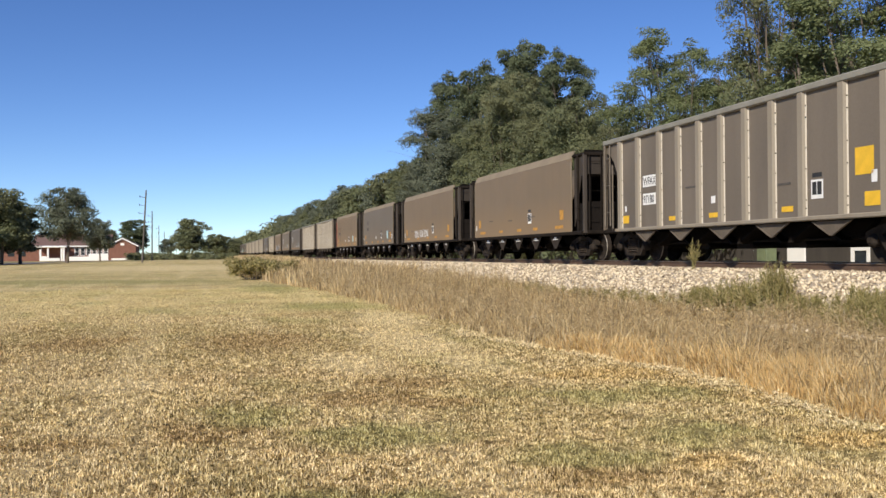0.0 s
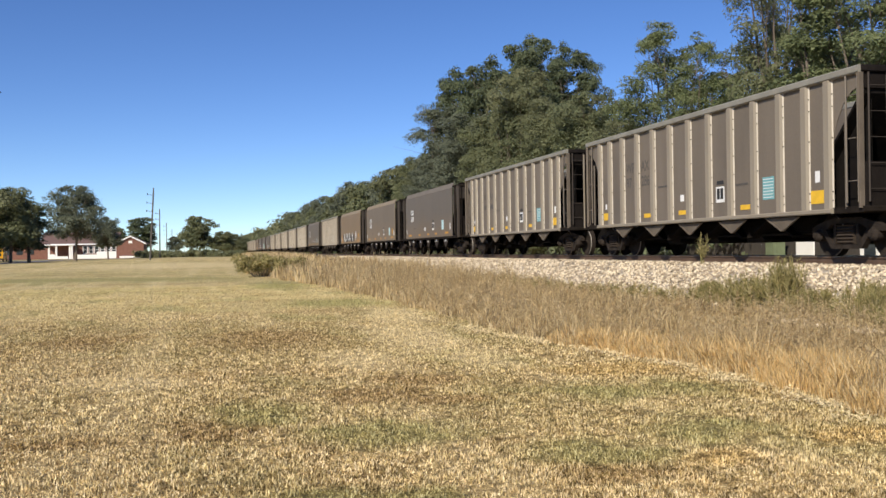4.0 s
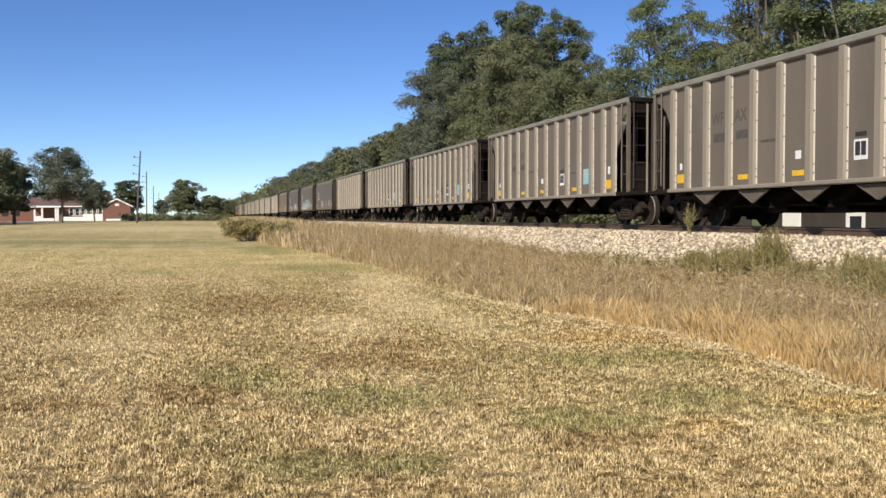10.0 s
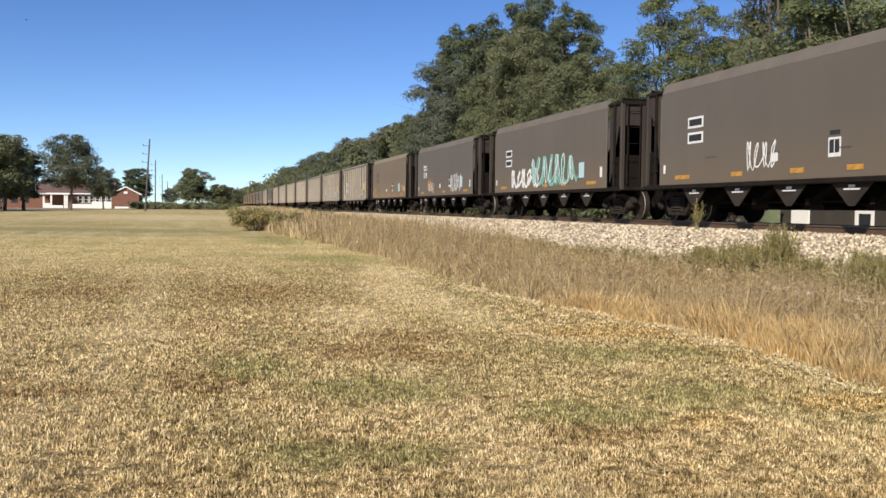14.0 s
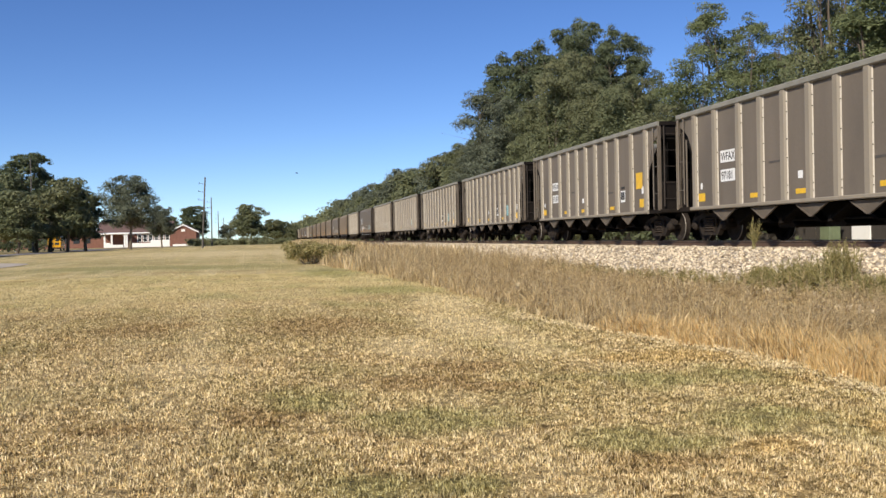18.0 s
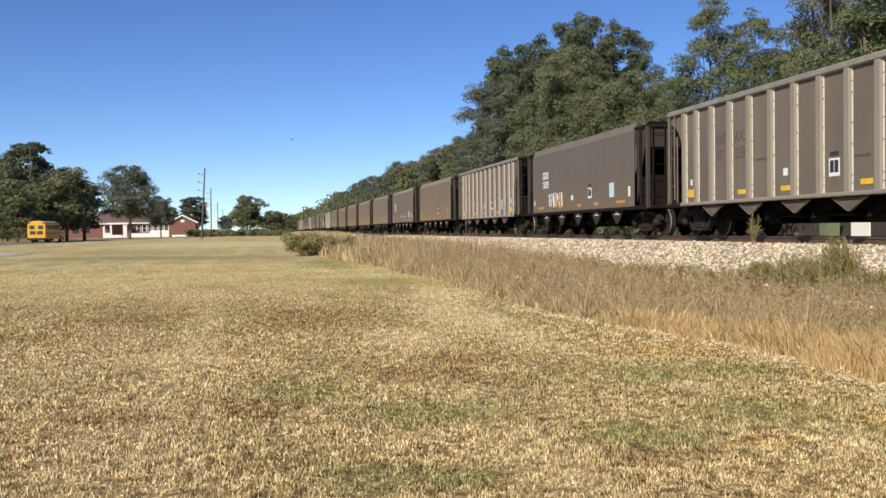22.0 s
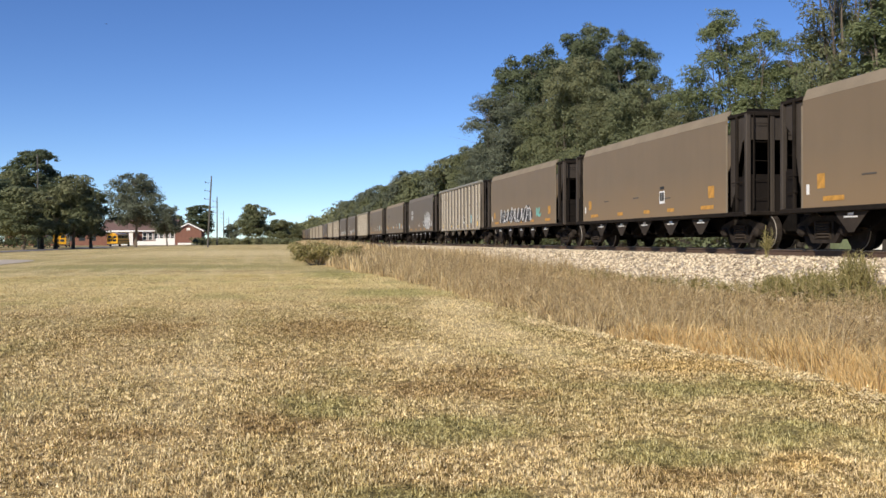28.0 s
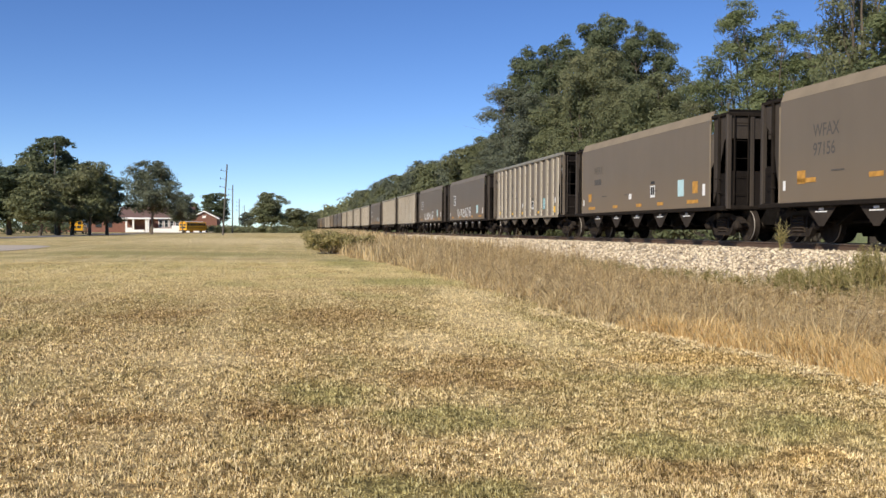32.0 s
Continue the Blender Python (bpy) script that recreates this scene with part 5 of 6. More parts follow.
def mark_car(k, kind, car):
    rng = np.random.default_rng(500 + k)
    left = SMOOTH_HALF
    if kind in "RB":
        x = OUT_RIB
        plate(car, x, -5.50, 1.37, 0.56, 0.28, YELLOW, "reflector", "bright yellow reflector panel")
        plate(car, x, 5.50, 1.36, 0.42, 0.23, YELLOW, "reflector")
        for y in (2.55, 0.42, -2.7):
            plate(car, x, y, 1.29, 0.42, 0.12, YELLOW, "reflector")
        plate(car, x, -5.50, 1.80, 0.16, 0.24, WHITE, "tag")
        plate(car, x, 5.50, 1.68, 0.12, 0.17, WHITE, "tag")
        plate(car, x, 0.42, 1.68, 0.20, 0.18, WHITE, "tag")
        data_panel(car, x, -3.75 if k in BOARDS else -1.56, 1.66)
        if k in BOARDS:
            for dz, txt in ((2.42, "WFAX"), (1.90, BOARDS[k])):
                p = plate(car, x, 3.94, dz, 0.80, 0.33, WHITE, "number_board", "white board with black lettering")
                lettering(p, txt, -0.008, 0.355, -0.105, 0.215, INK)
            plate(car, x, -5.22, 2.12, 0.54, 0.54, YELLOW, "placard", "yellow square placard")
        else:
            stencil(car, x, -3.68, 1.68, TEAL, 7)
            txt = STENCILLED.get(k, "")
            if txt:
                for dz, t in ((2.62, "WFAX"), (2.18, txt)):
                    cut = 2
                    lettering(car, t[:cut], x, 3.95, dz, 0.30, FADED, "stencilled_lettering", "faded dark lettering")
                    lettering(car, t[cut:], x, 2.92, dz, 0.30, FADED, "stencilled_lettering", "faded dark lettering")
            else:
                lettering(car, "WF", x, 3.95, 2.62, 0.30, FADED, "stencilled_lettering", "faded dark lettering")
                lettering(car, "AX", x, 2.92, 2.62, 0.30, FADED, "stencilled_lettering", "faded dark lettering")
                for y in (3.62, 2.60):
                    plate(car, x, y, 2.30, 0.50, 0.20, FADED, "faded_mark")
        for i in range(2):
            plate(car, x, -2.55 + 4.1 * i, 1.85 + 0.22 * (i % 2), 0.55, 0.05, FADED, "faded_mark")
        if k == 13:
            scrawl(car, x - 0.002, -0.1, -1.3, 1.5, 2.0, INK, 13, 4, 0.05)
        return
    x = OUT_SMOOTH
    plate(car, x, left - 0.22, 1.53, 0.12, 0.24, WHITE, "tag")
    for y in ORANGE:
        plate(car, x, y, 1.62 if k == 38 else 1.29, 0.8 if y in (-4.8, 4.7) else 0.5, 0.11, YELLOW_OLD, "reflector", "worn orange reflector tape")
    data_panel(car, x, -1.65, 1.72)
    plain = k in (0, 1, 8, 29, 31, 32, 33, 34, 35)
    if k in BOARDS or (kind == "G" and not plain):
        for dz, txt in ((2.70, "WFAX"), (2.30, BOARDS.get(k, ""))):
            p = plate(car, x, left - 1.90, dz, 0.80, 0.29, WHITE, "number_board", "white board with black lettering")
            if txt and k in BOARDS:
                lettering(p, txt, -0.008, 0.375, -0.105, 0.215, INK)
            else:
                plate(p, -0.006, 0, 0, 0.64, 0.17, INK, "text_bar")
    elif k in STENCILLED:
        for dz, txt in ((2.62, "WFAX"), (2.18, STENCILLED[k])):
            if txt and STENCILLED[k]:
                lettering(car, txt, x, left - 1.5, dz, 0.30, FADED, "stencilled_lettering", "dark stencilled lettering")
            elif txt:
                lettering(car, txt, x, left - 1.5, dz, 0.28, FADED, "stencilled_lettering", "faded dark lettering")
            else:
                plate(car, x, left - 1.95, dz + 0.12, 0.80, 0.22, FADED, "faded_mark")
    if plain:
        plate(car, x, left - 0.75, 1.70, 0.30, 0.34, YELLOW_OLD, "placard", "worn yellow square placard")
        plate(car, x, -left + 0.88, 1.72, 0.36, 0.34, YELLOW_OLD, "placard", "yellow square placard")
    else:
        stencil(car, x, -left + 2.0, 1.74, TEAL_PALE, 0)
        plate(car, x, 0.45, 1.62, 0.26, 0.20, WHITE, "tag")
        if kind in "TD":
            plate(car, x, -left + 0.95, 1.72, 0.36, 0.36, YELLOW_OLD, "placard", "worn yellow square placard")
            if k not in BOARDS:
                plate(car, x, left - 1.0, 1.70, 0.36, 0.32, YELLOW_OLD, "placard", "worn yellow square placard")
        plate(car, x, -left + 0.35, 1.62, 0.18, 0.34, WHITE, "tag")
    for i in range(3):
        plate(car, x, 3.2 - 2.7 * i + 0.4 * rng.random(), 1.66 + 0.14 * rng.random(), 0.5, 0.035, FADED, "faded_mark")
    g = x - 0.006
    if k == 1:
        for y in (2.4, 1.1, -0.1):
            scrawl(car, g, y + 0.5, y - 0.5, 1.32, 1.80, WHITE, 100 + int(y * 10), 4, 0.045)
    if k == 8:
        scrawl(car, g, 4.4, -2.6, 1.22, 1.90, INK, 80, 6, fat=True)
        for y, w in ((3.3, 0.5), (1.7, 0.45), (0.2, 0.6), (-1.6, 0.5)):
            scrawl(car, g - 0.006, y + w, y - w, 1.25, 2.05, WHITE, 81 + int(y * 10), 1, 0.22)
        scrawl(car, g, -3.1, -3.9, 1.30, 2.15, WHITE, 83, 2, 0.20)
        scrawl(car, g - 0.006, -3.1, -3.9, 1.30, 2.15, INK, 85, 2, 0.04)
        scrawl(car, g - 0.012, 4.5, -2.6, 1.25, 2.05, INK, 84, 9, 0.04)
        plate(car, g, 4.75, 1.42, 0.5, 0.42, YELLOW_OLD, "placard")
    if k == 16:
        scrawl(car, g, 1.6, 0.3, 1.30, 2.10, WHITE, 160, 4, 0.04)
    if k == 17:
        scrawl(car, g, 3.6, 0.4, 1.22, 2.05, WHITE, 170, 5, 0.14)
        scrawl(car, g - 0.006, 1.2, -3.4, 1.25, 2.45, GREEN_SPRAY, 171, 7, 0.15)
        scrawl(car, g - 0.012, 1.2, -3.4, 1.25, 2.45, WHITE, 172, 7, 0.04)
    if k == 18:
        scrawl(car, g, 3.3, 2.2, 1.30, 2.10, YELLOW_OLD, 180, 4, 0.06)
        scrawl(car, g - 0.006, 3.2, 1.8, 1.30, 1.90, WHITE, 182, 4, 0.04)
        scrawl(car, g, -1.9, -4.0, 1.25, 2.20, WHITE, 181, 6, 0.05)
    if k == 27:
        scrawl(car, g, 3.6, 1.6, 1.25, 1.95, WHITE, 270, 7, 0.06)
        scrawl(car, g - 0.006, 2.6, 1.8, 1.25, 1.80, YELLOW_OLD, 271, 3, 0.06)
    if k == 35:
        scrawl(car, g + 0.003, 3.9, -2.2, 1.25, 1.95, INK, 352, 5, fat=True)
        scrawl(car, g, 3.9, -2.3, 1.22, 2.05, WHITE, 350, 9, 0.05)
        scrawl(car, g, -3.0, -3.7, 1.45, 1.9, GREEN_SPRAY, 351, 2, 0.10)
    if k == 37:
        scrawl(car, g, -2.5, -5.0, 1.20, 2.5, INK, 370, 3, fat=True)
        scrawl(car, g - 0.006, -2.3, -5.2, 1.20, 2.6, WHITE, 371, 5, 0.08)
        scrawl(car, g - 0.009, -2.4, -5.2, 1.25, 2.3, WHITE, 372, 6, 0.05)
    if k in (12, 41, 42, 44):
        scrawl(car, g, 3.0, -2.0, 1.25, 1.9, WHITE, 400 + k, 7, 0.06)
    if k == 3:
        plate(car, g, left - 0.15, 2.3, 0.30, 2.2, RED, "paint_stripe", "faded red end stripe")
        for i in range(9):
            plate(car, x, 4.6 - 1.15 * i, 2.32, 0.03, 2.25, FADED, "panel_seam")


for k, car in CARS.items():
    if k > 46:
        break
    mark_car(k, ORDER[k - LEAD], car)

# ---- beyond the track ----


def build_shed():
    t = thing("shed", "weathered board shed with a white door and a white-framed window", "shed", at=Matrix.Translation((23.2, 31.4, 0.26)))
    wall = paint("dark_boards_and_shade", (0.050, 0.043, 0.036), 0.9, 0, 0.3, 2, 20, True, 0.2)
    BOARD = [Build().soft_box(0, 0.022, -0.19, 0.19, 0, h, 0.004).mesh("board", wall) for h in (1.78, 1.82, 1.75)]
    PALE_BOARD = Build().soft_box(0, 0.022, -0.19, 0.19, 0, 1.8, 0.004).mesh("board", TRIM)
    # wall drawn out longer to darken the view under the train
    part("wall", Build().box(0.0, 3.0, -5.2, 3.6, 0, 2.3), wall, t)
    part("roof", Build().sweep([(-0.25, 2.25), (1.5, 3.1), (3.25, 2.25), (3.25, 2.35), (1.5, 3.22), (-0.25, 2.35)], 1, -5.4, 3.8, (0, 2)), ROOF, t)
    part("door", Build().soft_box(-0.06, -0.002, 1.5, 2.7, 0.05, 2.0, 0.02), TRIM, t, "plain white door")
    f = Build()
    for y0, y1, z0, z1 in ((-2.22, -2.08, 0.1, 1.45), (-1.40, -1.22, 0.1, 1.45), (-2.08, -1.40, 0.1, 0.22), (-2.08, -1.40, 1.23, 1.45)):
        f.box(-0.05, -0.002, y0, y1, z0, z1)
    w = part("window", Build().box(-0.02, -0.002, -2.08, -1.40, 0.22, 1.23), GLASS, t)
    part("window_frame", f, TRIM, w, "white window frame")

    # added board screen, dark in place of the shade behind the train
    f = thing("board_fence", "dark weathered board fence running on from the shed", "fence", at=Matrix.Translation((23.6, 35.1, 0.27)))
    for i in range(150):
        part("board", BOARD[i % 3] if i != 28 else PALE_BOARD, wall, f, at=(0.012 * (i % 2), 0.40 * i, 0))
    for z in (0.4, 1.4):
        part("rail", Build().box(0.035, 0.075, -0.05, 59.8, z, z + 0.09), wall, f)
    c = thing("utility_cabinet", "faded green metal utility cabinet beside the shed", "cabinet", at=Matrix.Translation((22.6, 34.7, 0.27)))
    part("cabinet_body", Build().soft_box(-0.25, 0.25, -0.35, 0.35, 0, 1.45, 0.03), paint("faded_green_metal", (0.13, 0.16, 0.09), 0.6), c)
    part("cabinet_lid", Build().soft_box(-0.29, 0.29, -0.39, 0.39, 1.45, 1.52, 0.02), paint("green_lid", (0.16, 0.19, 0.11), 0.6), c)
    part("cabinet_door", Build().soft_box(-0.275, -0.252, -0.28, 0.28, 0.12, 1.36, 0.01), paint("green_door_panel", (0.15, 0.18, 0.10), 0.6), c)


build_shed()


def polar(az, dist):
    return dist * math.sin(radians(az)), dist * math.cos(radians(az))


def utility_pole(az, dist, height, lean=0.0, arms=3):
    x, y = polar(az, dist)
    t = thing("utility_pole", "tall weathered wooden utility pole with short insulator arms", "utility pole", "power line poles",
              at=Matrix.Translation((x, y, float(ground_z(x, y)) - 0.2)) @ Matrix.Rotation(radians(lean), 4, "Y"))
    part("pole", Build().tube((0, 0, 0), (0, 0, height), 0.15, 0.10, 10), POLE_WOOD, t)
    for i in range(arms):
        z = height - 1.1 - 1.25 * i
        a = part("insulator_arm", Build().tube((0, 0, z), (-0.85, 0, z + 0.08), 0.035, 0.03, 6), POLE_WOOD, t)
        part("insulator", Build().tube((-0.85, 0, z), (-0.85, 0, z + 0.25), 0.07, 0.05, 8), BLACK, a)
    return t


for az, dist, hgt, lean in ((-3.34, 150, 11.1, 3.4), (-2.79, 215, 10.9, 0.4), (-2.40, 305, 10.6, 0), (-2.10, 395, 10.9, 0), (-1.85, 500, 9.8, 0),
                            (-1.62, 620, 9.8, 0), (-1.42, 760, 9.8, 0), (-1.25, 900, 9.8, 0)):
    utility_pole(az, dist, hgt, lean)
utility_pole(-12.48, 182, 16.8, 0, 0)
sx, sy = polar(-16.33, 150)
stub = thing("lamp_pole", "leaning pale wooden lamp pole at the edge of the school drive", "pole", at=Matrix.Translation((sx, sy, 0.5)) @ Matrix.Rotation(radians(8), 4, "Y"))
part("pole", Build().tube((0, 0, 0), (0, 0, 7.4), 0.15, 0.11, 10), paint("pale_pole", (0.34, 0.31, 0.27), 0.9), stub)


def build_school():
    t = thing("school_building", "low red brick school with white porch, trimmed gable and brown roof", "school", at=Matrix.Translation((0, 288, 0.42)) @ Matrix.Diagonal((1.15, 1.15, 1.15, 1)))
    part("main_wall", Build().box(-40, -22.3, 0, 12, 0, 3.6), BRICK, t)
    part("main_roof", Build().sweep([(-0.6, 3.55), (6, 6.4), (12.6, 3.55), (12.6, 3.75), (6, 6.62), (-0.6, 3.75)], 0, -40.5, -22, (1, 2)), ROOF, t)
    part("fascia", Build().box(-40.5, -22.2, -0.7, -0.6, 3.45, 3.75), TRIM, t, "white roof edge board")
    g = Build().sweep([(-22.2, 0), (-15.9, 0), (-15.9, 3.7), (-19.05, 5.3), (-22.2, 3.7)], 1, -3, 10, (0, 2))
    part("gable_wall", g, BRICK, t)
    part("gable_roof", Build().sweep([(-22.8, 3.45), (-19.05, 5.35), (-15.3, 3.45), (-15.3, 3.65), (-19.05, 5.6), (-22.8, 3.65)], 1, -3.3, 10.2, (0, 2)), ROOF, t)
    for s in (-1, 1):
        part("gable_trim", Build().sweep([(-19.05, 5.28), (-19.05, 5.62), (-19.05 + s * 3.78, 3.68), (-19.05 + s * 3.78, 3.34)], 1, -3.42, -3.32, (0, 2)), TRIM, t, "white gable board")
    part("gable_vent", Build().soft_box(-19.5, -18.6, -3.06, -3.002, 3.7, 4.3, 0.03), TRIM, t)
    for i in range(6):
        x = -30.4 + 1.35 * i
        w = part("window", Build().box(x, x + 0.85, -0.05, -0.002, 1.4, 3.1), GLASS, t)
        f = Build()
        for x0, x1, z0, z1 in ((x - 0.14, x, 1.3, 3.2), (x + 0.85, x + 0.99, 1.3, 3.2), (x, x + 0.85, 1.3, 1.4), (x, x + 0.85, 3.1, 3.2), (x, x + 0.85, 2.2, 2.27)):
            f.box(x0, x1, -0.08, -0.002, z0, z1)
        part("window_frame", f, TRIM, w)
    for x0, x1, h in ((-38.2, -36.6, 1.2), (-36.6, -33.6, 0.7), (-31.6, -22.4, 1.05), (-27.0, -22.4, 1.75)):
        part("porch_wall", Build().soft_box(x0, x1, -3.0 - 0.01 * h, -2.7, 0, h, 0.04), TRIM, t, "low white painted porch wall")
    for x in (-38.0, -36.3, -33.2, -32.7):
        part("porch_column", Build().soft_box(x - 0.22, x + 0.22, -2.9, -2.46, 0, 3.5, 0.04), TRIM, t, "white porch column")
    part("porch_roof", Build().soft_box(-39, -32.2, -3.2, 0, 3.3, 3.6, 0.05), TRIM, t)
    part("entry_wall", Build().soft_box(-21.6, -17.0, -3.6, -3.2, 0, 0.55, 0.04), TRIM, t, "low white wall before the gable")
    part("annex_wall", Build().box(-64, -40.2, 3, 12, 0, 3.2), BRICK, t)
    part("annex_roof", Build().box(-64.5, -40.1, 2.4, 12.6, 3.2, 3.6), TRIM, t, "flat pale roof edge")
    for i in range(8):
        x = -62 + 2.6 * i
        part("window", Build().box(x, x + 1.5, 2.95, 2.998, 1.2, 2.6), GLASS, t)


build_school()


def make_bus(label):
    t = thing("school_bus", label, "bus", "school buses")
    body = Build().sweep([(-1.2, 0.55), (1.2, 0.55), (1.22, 1.9), (1.15, 2.75), (0.9, 3.0), (0.4, 3.1), (-0.4, 3.1), (-0.9, 3.0), (-1.15, 2.75), (-1.22, 1.9)], 1, -5.2, 3.6, (0, 2))
    part("body", body, BUS_YELLOW, t)
    part("hood", Build().soft_box(-1.0, 1.0, 3.6, 5.2, 0.6, 1.75, 0.12), BUS_YELLOW, t)
    part("roof_panel", Build().sweep([(-0.86, 3.03), (-0.4, 3.13), (0.4, 3.13), (0.86, 3.03), (0.4, 3.10), (-0.4, 3.10)], 1, -5.0, 3.5, (0, 2)), TRIM, t, "white roof panel")
    for s in (-1, 1):
        for i in range(10):
            y = -4.7 + 0.8 * i
            part("window", Build().box(min(s * 1.2, s * 1.235), max(s * 1.2, s * 1.235), y, y + 0.6, 1.95, 2.6), GLASS, t)
        part("rub_rail", Build().box(min(s * 1.22, s * 1.25), max(s * 1.22, s * 1.25), -5.2, 3.6, 1.30, 1.42), INK, t, "black side rail")
        for y in (-3.0, 4.2):
            w = part("wheel", Build().lathe([(-0.14, 0.3), (-0.14, 0.5), (0.14, 0.5), (0.14, 0.3)], 0, 18), RUBBER, t, at=(s * 1.05, y, 0.5))
            part("hub", Build().lathe([(-0.15, 0.08), (-0.15, 0.26), (0.15, 0.26), (0.15, 0.08)], 0, 14), BUS_YELLOW, w)
    for x0, x1, z0, z1 in ((-0.95, -0.25, 1.95, 2.5), (0.25, 0.95, 1.95, 2.5), (-0.9, -0.1, 1.2, 1.7), (0.1, 0.9, 1.2, 1.7)):
        part("rear_window", Build().box(x0, x1, -5.23, -5.2, z0, z1), GLASS, t)
    part("bumper", Build().soft_box(-1.2, 1.2, -5.45, -5.22, 0.45, 0.72, 0.04), INK, t)
    part("windshield", Build().box(-1.0, 1.0, 3.6, 3.63, 1.85, 2.7), GLASS, t)
    for x in (-0.9, 0.9):
        part("tail_light", Build().soft_box(x - 0.12, x + 0.12, -5.25, -5.2, 2.72, 2.9, 0.02), RED, t)
    return t


BUS = make_bus("yellow school bus driving away along the school drive")
for az, dist, turn in ((-11.25, 214, 6),):
    px, py = polar(az, dist)
    tagged(copy_thing(BUS, Matrix.Translation((px, py, float(ground_z(px, py)))) @ Matrix.Rotation(radians(turn), 4, "Z")), "yellow school bus parked in the shade of the trees")

# the pale apron beside the lawn and the lane to the school
drive = Build()
steps = [(-16.4 - 0.13 * i * i, 68.5 + 0.05 * i, 10.0 * math.sqrt(min(1.0, i / 5))) for i in range(20)]
for (ax, ay, aw), (bx, by, bw) in zip(steps, steps[1:]):
    for u in range(8):
        u0, u1 = -1 + u / 4, -0.75 + u / 4
        ring = [(ax, ay + aw * u0), (bx, by + bw * u0), (bx, by + bw * u1), (ax, ay + aw * u1)]
        drive.add([(px, py, float(ground_z(px, py)) + 0.03) for px, py in ring], [(0, 1, 2, 3)])
tagged(new("drive", drive.mesh("drive", GRAVEL)), "pale worn gravel apron at the edge of the lawn", "road", kind="structure")
lane = Build()
way = [(-34, 118), (-32, 145), (-31, 170), (-33, 200), (-34, 232), (-30, 258), (-18, 272)]
for (ax, ay), (bx, by) in zip(way, way[1:]):
    lane.add([(ax - 3, ay, ground_z(ax, ay) + 0.06), (ax + 3, ay, ground_z(ax, ay) + 0.06), (bx + 3, by, ground_z(bx, by) + 0.06), (bx - 3, by, ground_z(bx, by) + 0.06)], [(0, 1, 2, 3)])
tagged(new("lane", lane.mesh("lane", ASPHALT)), "narrow asphalt lane past the school", "road", kind="structure")

# ---- flying things ----


def make_dragonfly():
    t = thing("dragonfly", "dark dragonfly with clear wings in flight", "dragonfly")
    dark = paint("dragonfly_body", (0.05, 0.045, 0.04), 0.5)
    wing = paint("dragonfly_wing", (0.22, 0.25, 0.28), 0.3)
    part("abdomen", Build().lathe([(-0.045, 0.001), (-0.04, 0.0025), (-0.02, 0.003), (0.0, 0.004), (0.006, 0.0055)], 0, 10), dark, t)
    part("thorax", Build().lathe([(0.004, 0.003), (0.008, 0.007), (0.016, 0.007), (0.02, 0.003)], 0, 10), dark, t)
    part("head", Build().lathe([(0.019, 0.002), (0.022, 0.005), (0.026, 0.005), (0.029, 0.002)], 0, 10), dark, t)
    for s in (-1, 1):
        for x0, sweep in ((0.014, 0.018), (0.008, -0.016)):
            part("wing", Build().add([(x0, s * 0.004, 0.005), (x0 + 0.004, s * 0.02, 0.009), (x0 + sweep, s * 0.046, 0.012), (x0 + sweep - 0.007, s * 0.045, 0.012), (x0 - 0.006, s * 0.02, 0.009)],
                                     [(0, 1, 2, 3, 4)]), wing, t)
    return t


def make_bird():
    t = thing("bird", "small dark bird flying high over the lawn", "bird")
    part("body", Build().lathe([(-0.09, 0.006), (-0.04, 0.022), (0.02, 0.025), (0.06, 0.016), (0.08, 0.005)], 0, 10), INK, t)
    for s in (-1, 1):
        part("wing", Build().add([(0.02, s * 0.012, 0.006), (0.03, s * 0.10, 0.04), (-0.012, s * 0.18, 0.03), (-0.025, s * 0.085, 0.03), (-0.03, s * 0.012, 0.006)], [(0, 1, 2, 3, 4)]), INK, t)
    return t


DRAGONFLY, BIRD = make_dragonfly(), make_bird()


# ---- movement ----


def travelled(t):
    """Metres that the train has rolled on since the start."""
    return 19.010 * t + 0.0212 * t * t - 0.000432 * t ** 3


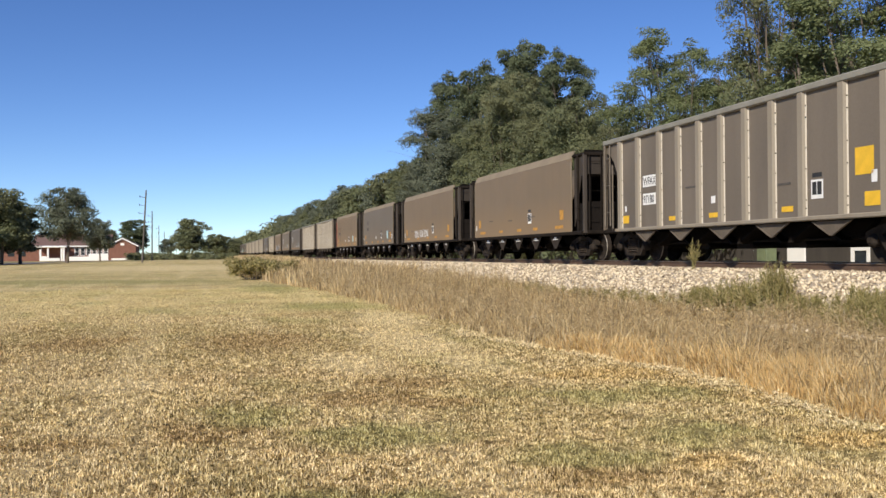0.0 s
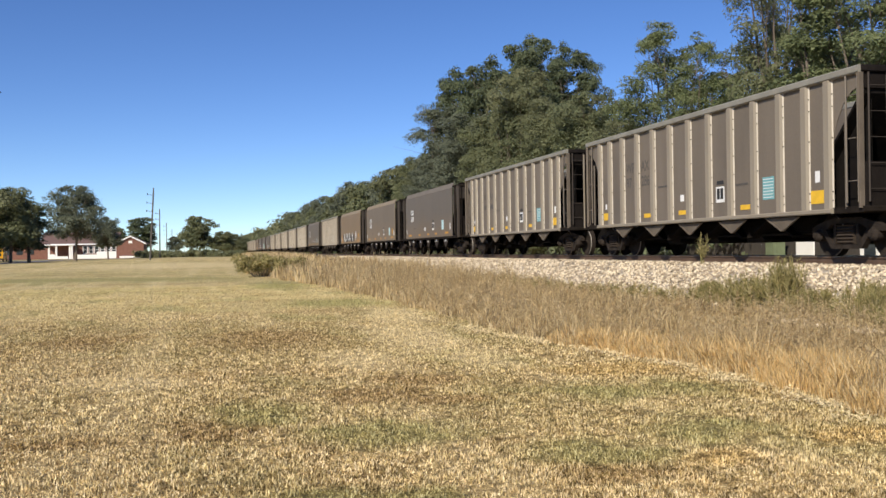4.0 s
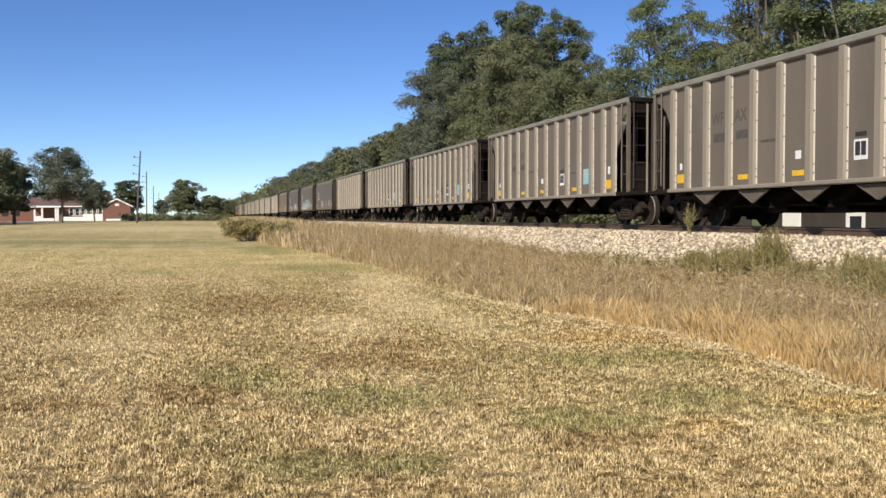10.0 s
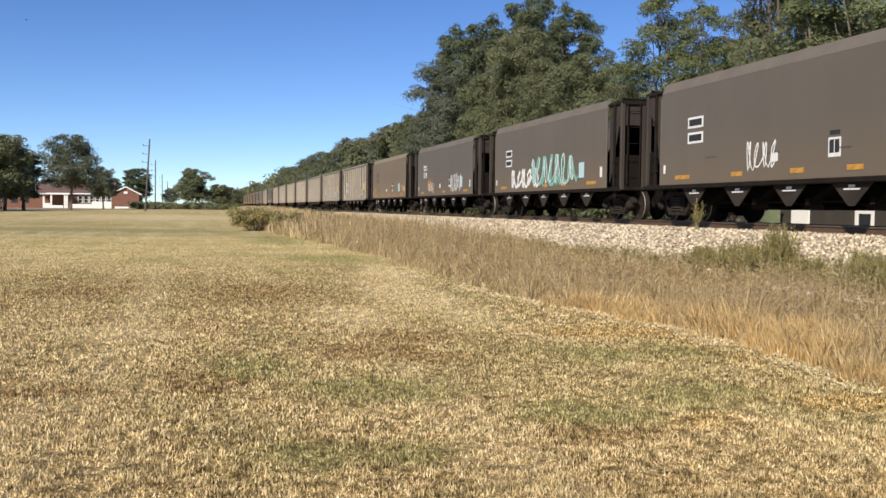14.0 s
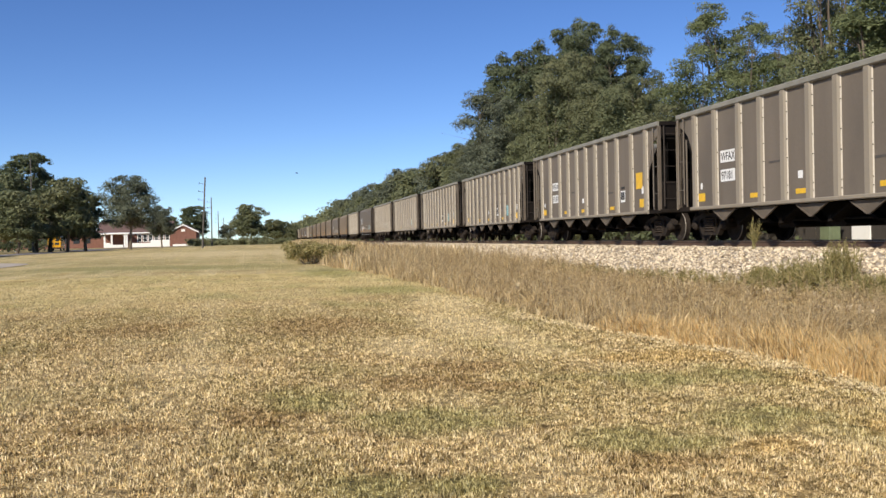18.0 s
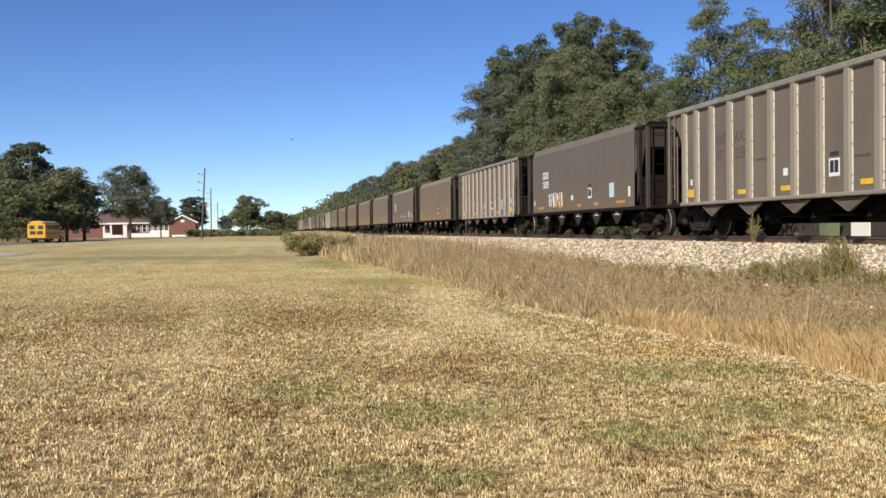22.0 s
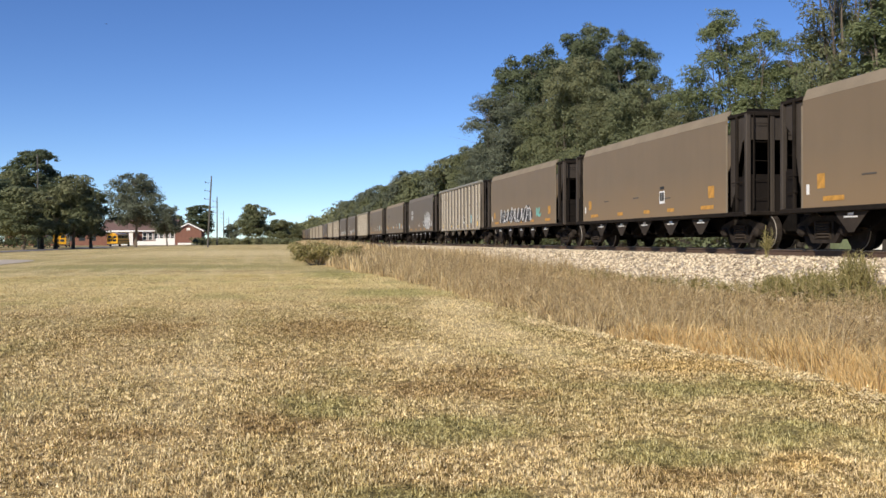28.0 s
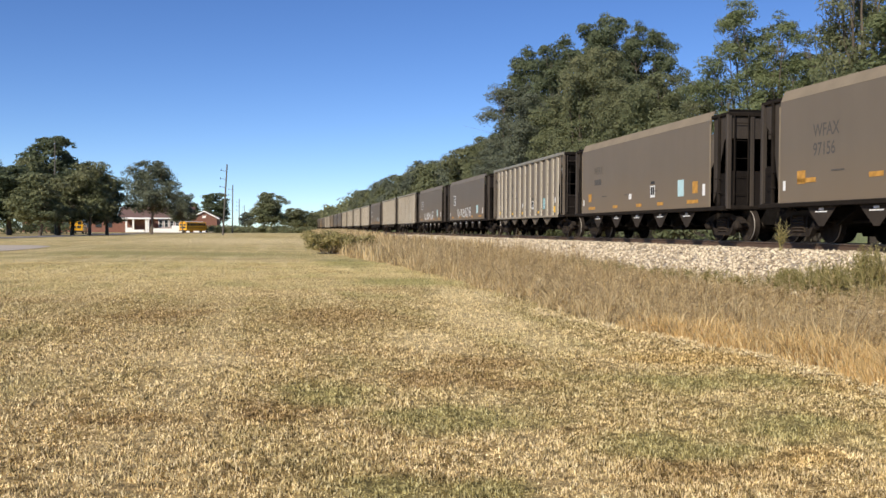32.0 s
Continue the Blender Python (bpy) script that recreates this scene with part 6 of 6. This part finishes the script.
def motions():
    times = [2 * i for i in range(17)]
    for k, car in CARS.items():
        y0 = FIRST_Y + PITCH * k - SMOOTH_HALF + SLACK.get(k, 0.0)
        walk(car, [(t, pose(TRACK_X, y0 - travelled(t), RAIL_Z - DROP)) for t in times])
    rows = []
    for t, az, dist, head in ((0, -24, 90, 40), (12, -19.5, 100, 30), (17, -16.2, 112, 14), (20, -14.9, 128, -7), (22, -12.25, 148, -2), (23, -11.4, 158, -3), (26, -9.9, 200, 0), (28, -8.6, 232, -8), (30, -7.05, 257, -22), (31, -6.35, 264, -26), (32, -5.6, 270, -32)):
        x, y = polar(az, dist)
        x, y = x - 5.2 * math.sin(radians(head)), y + 5.2 * math.cos(radians(head))
        rows.append((t, pose(x, y, float(ground_z(x, y)) + 0.02, 0, 0, head)))
    walk(BUS, rows)
    walk(DRAGONFLY, [(0, pose(-3.0, 3.2, 2.0)), (19.0, pose(-2.6, 3.0, 1.9, 0, 5, 0)), (19.3, pose(-1.1, 1.75, 1.72, 0, 5, 0)), (19.5, pose(0.235, 1.37, 1.65, 25, 6, -4)), (19.7, pose(1.6, 1.5, 1.75, 0, 5, 0)), (20, pose(3.4, 2.0, 2.0, 0, 5, 0)), (32, pose(9, 4, 3))])
    walk(BIRD, [(0, pose(-20, 60, 14, 0, 0, 10)), (6, pose(-8.2, 49, 8.8, 0, 0, 20)), (13, pose(-10, 52, 11.5, 0, 0, 60)), (19, pose(3.3, 60, 5.2, 0, 0, 170)), (23, pose(0.9, 60, 8.6, 0, 0, 140)), (32, pose(-25, 90, 25, 0, 0, 150))])
    # every wheelset turns alike: one track of turns for the front and one for the rear
    acts = {}
    for car in CARS.values():
        for tr in car.children:
            if not tr.name.startswith("truck"):
                continue
            for w in tr.children:
                if not w.name.startswith("wheelset"):
                    continue
                q = w.location.y > 0
                if q not in acts:
                    walk(w, [(i / 30, pose(0, 0.89 if q else -0.89, 0.462, math.degrees(travelled(i / 30) / 0.462))) for i in range(961)])
                    acts[q] = w.animation_data
                else:
                    w.rotation_mode = "QUATERNION"
                    w.animation_data_create()
                    w.animation_data.action = acts[q].action
                    w.animation_data.action_slot = acts[q].action_slot


motions()
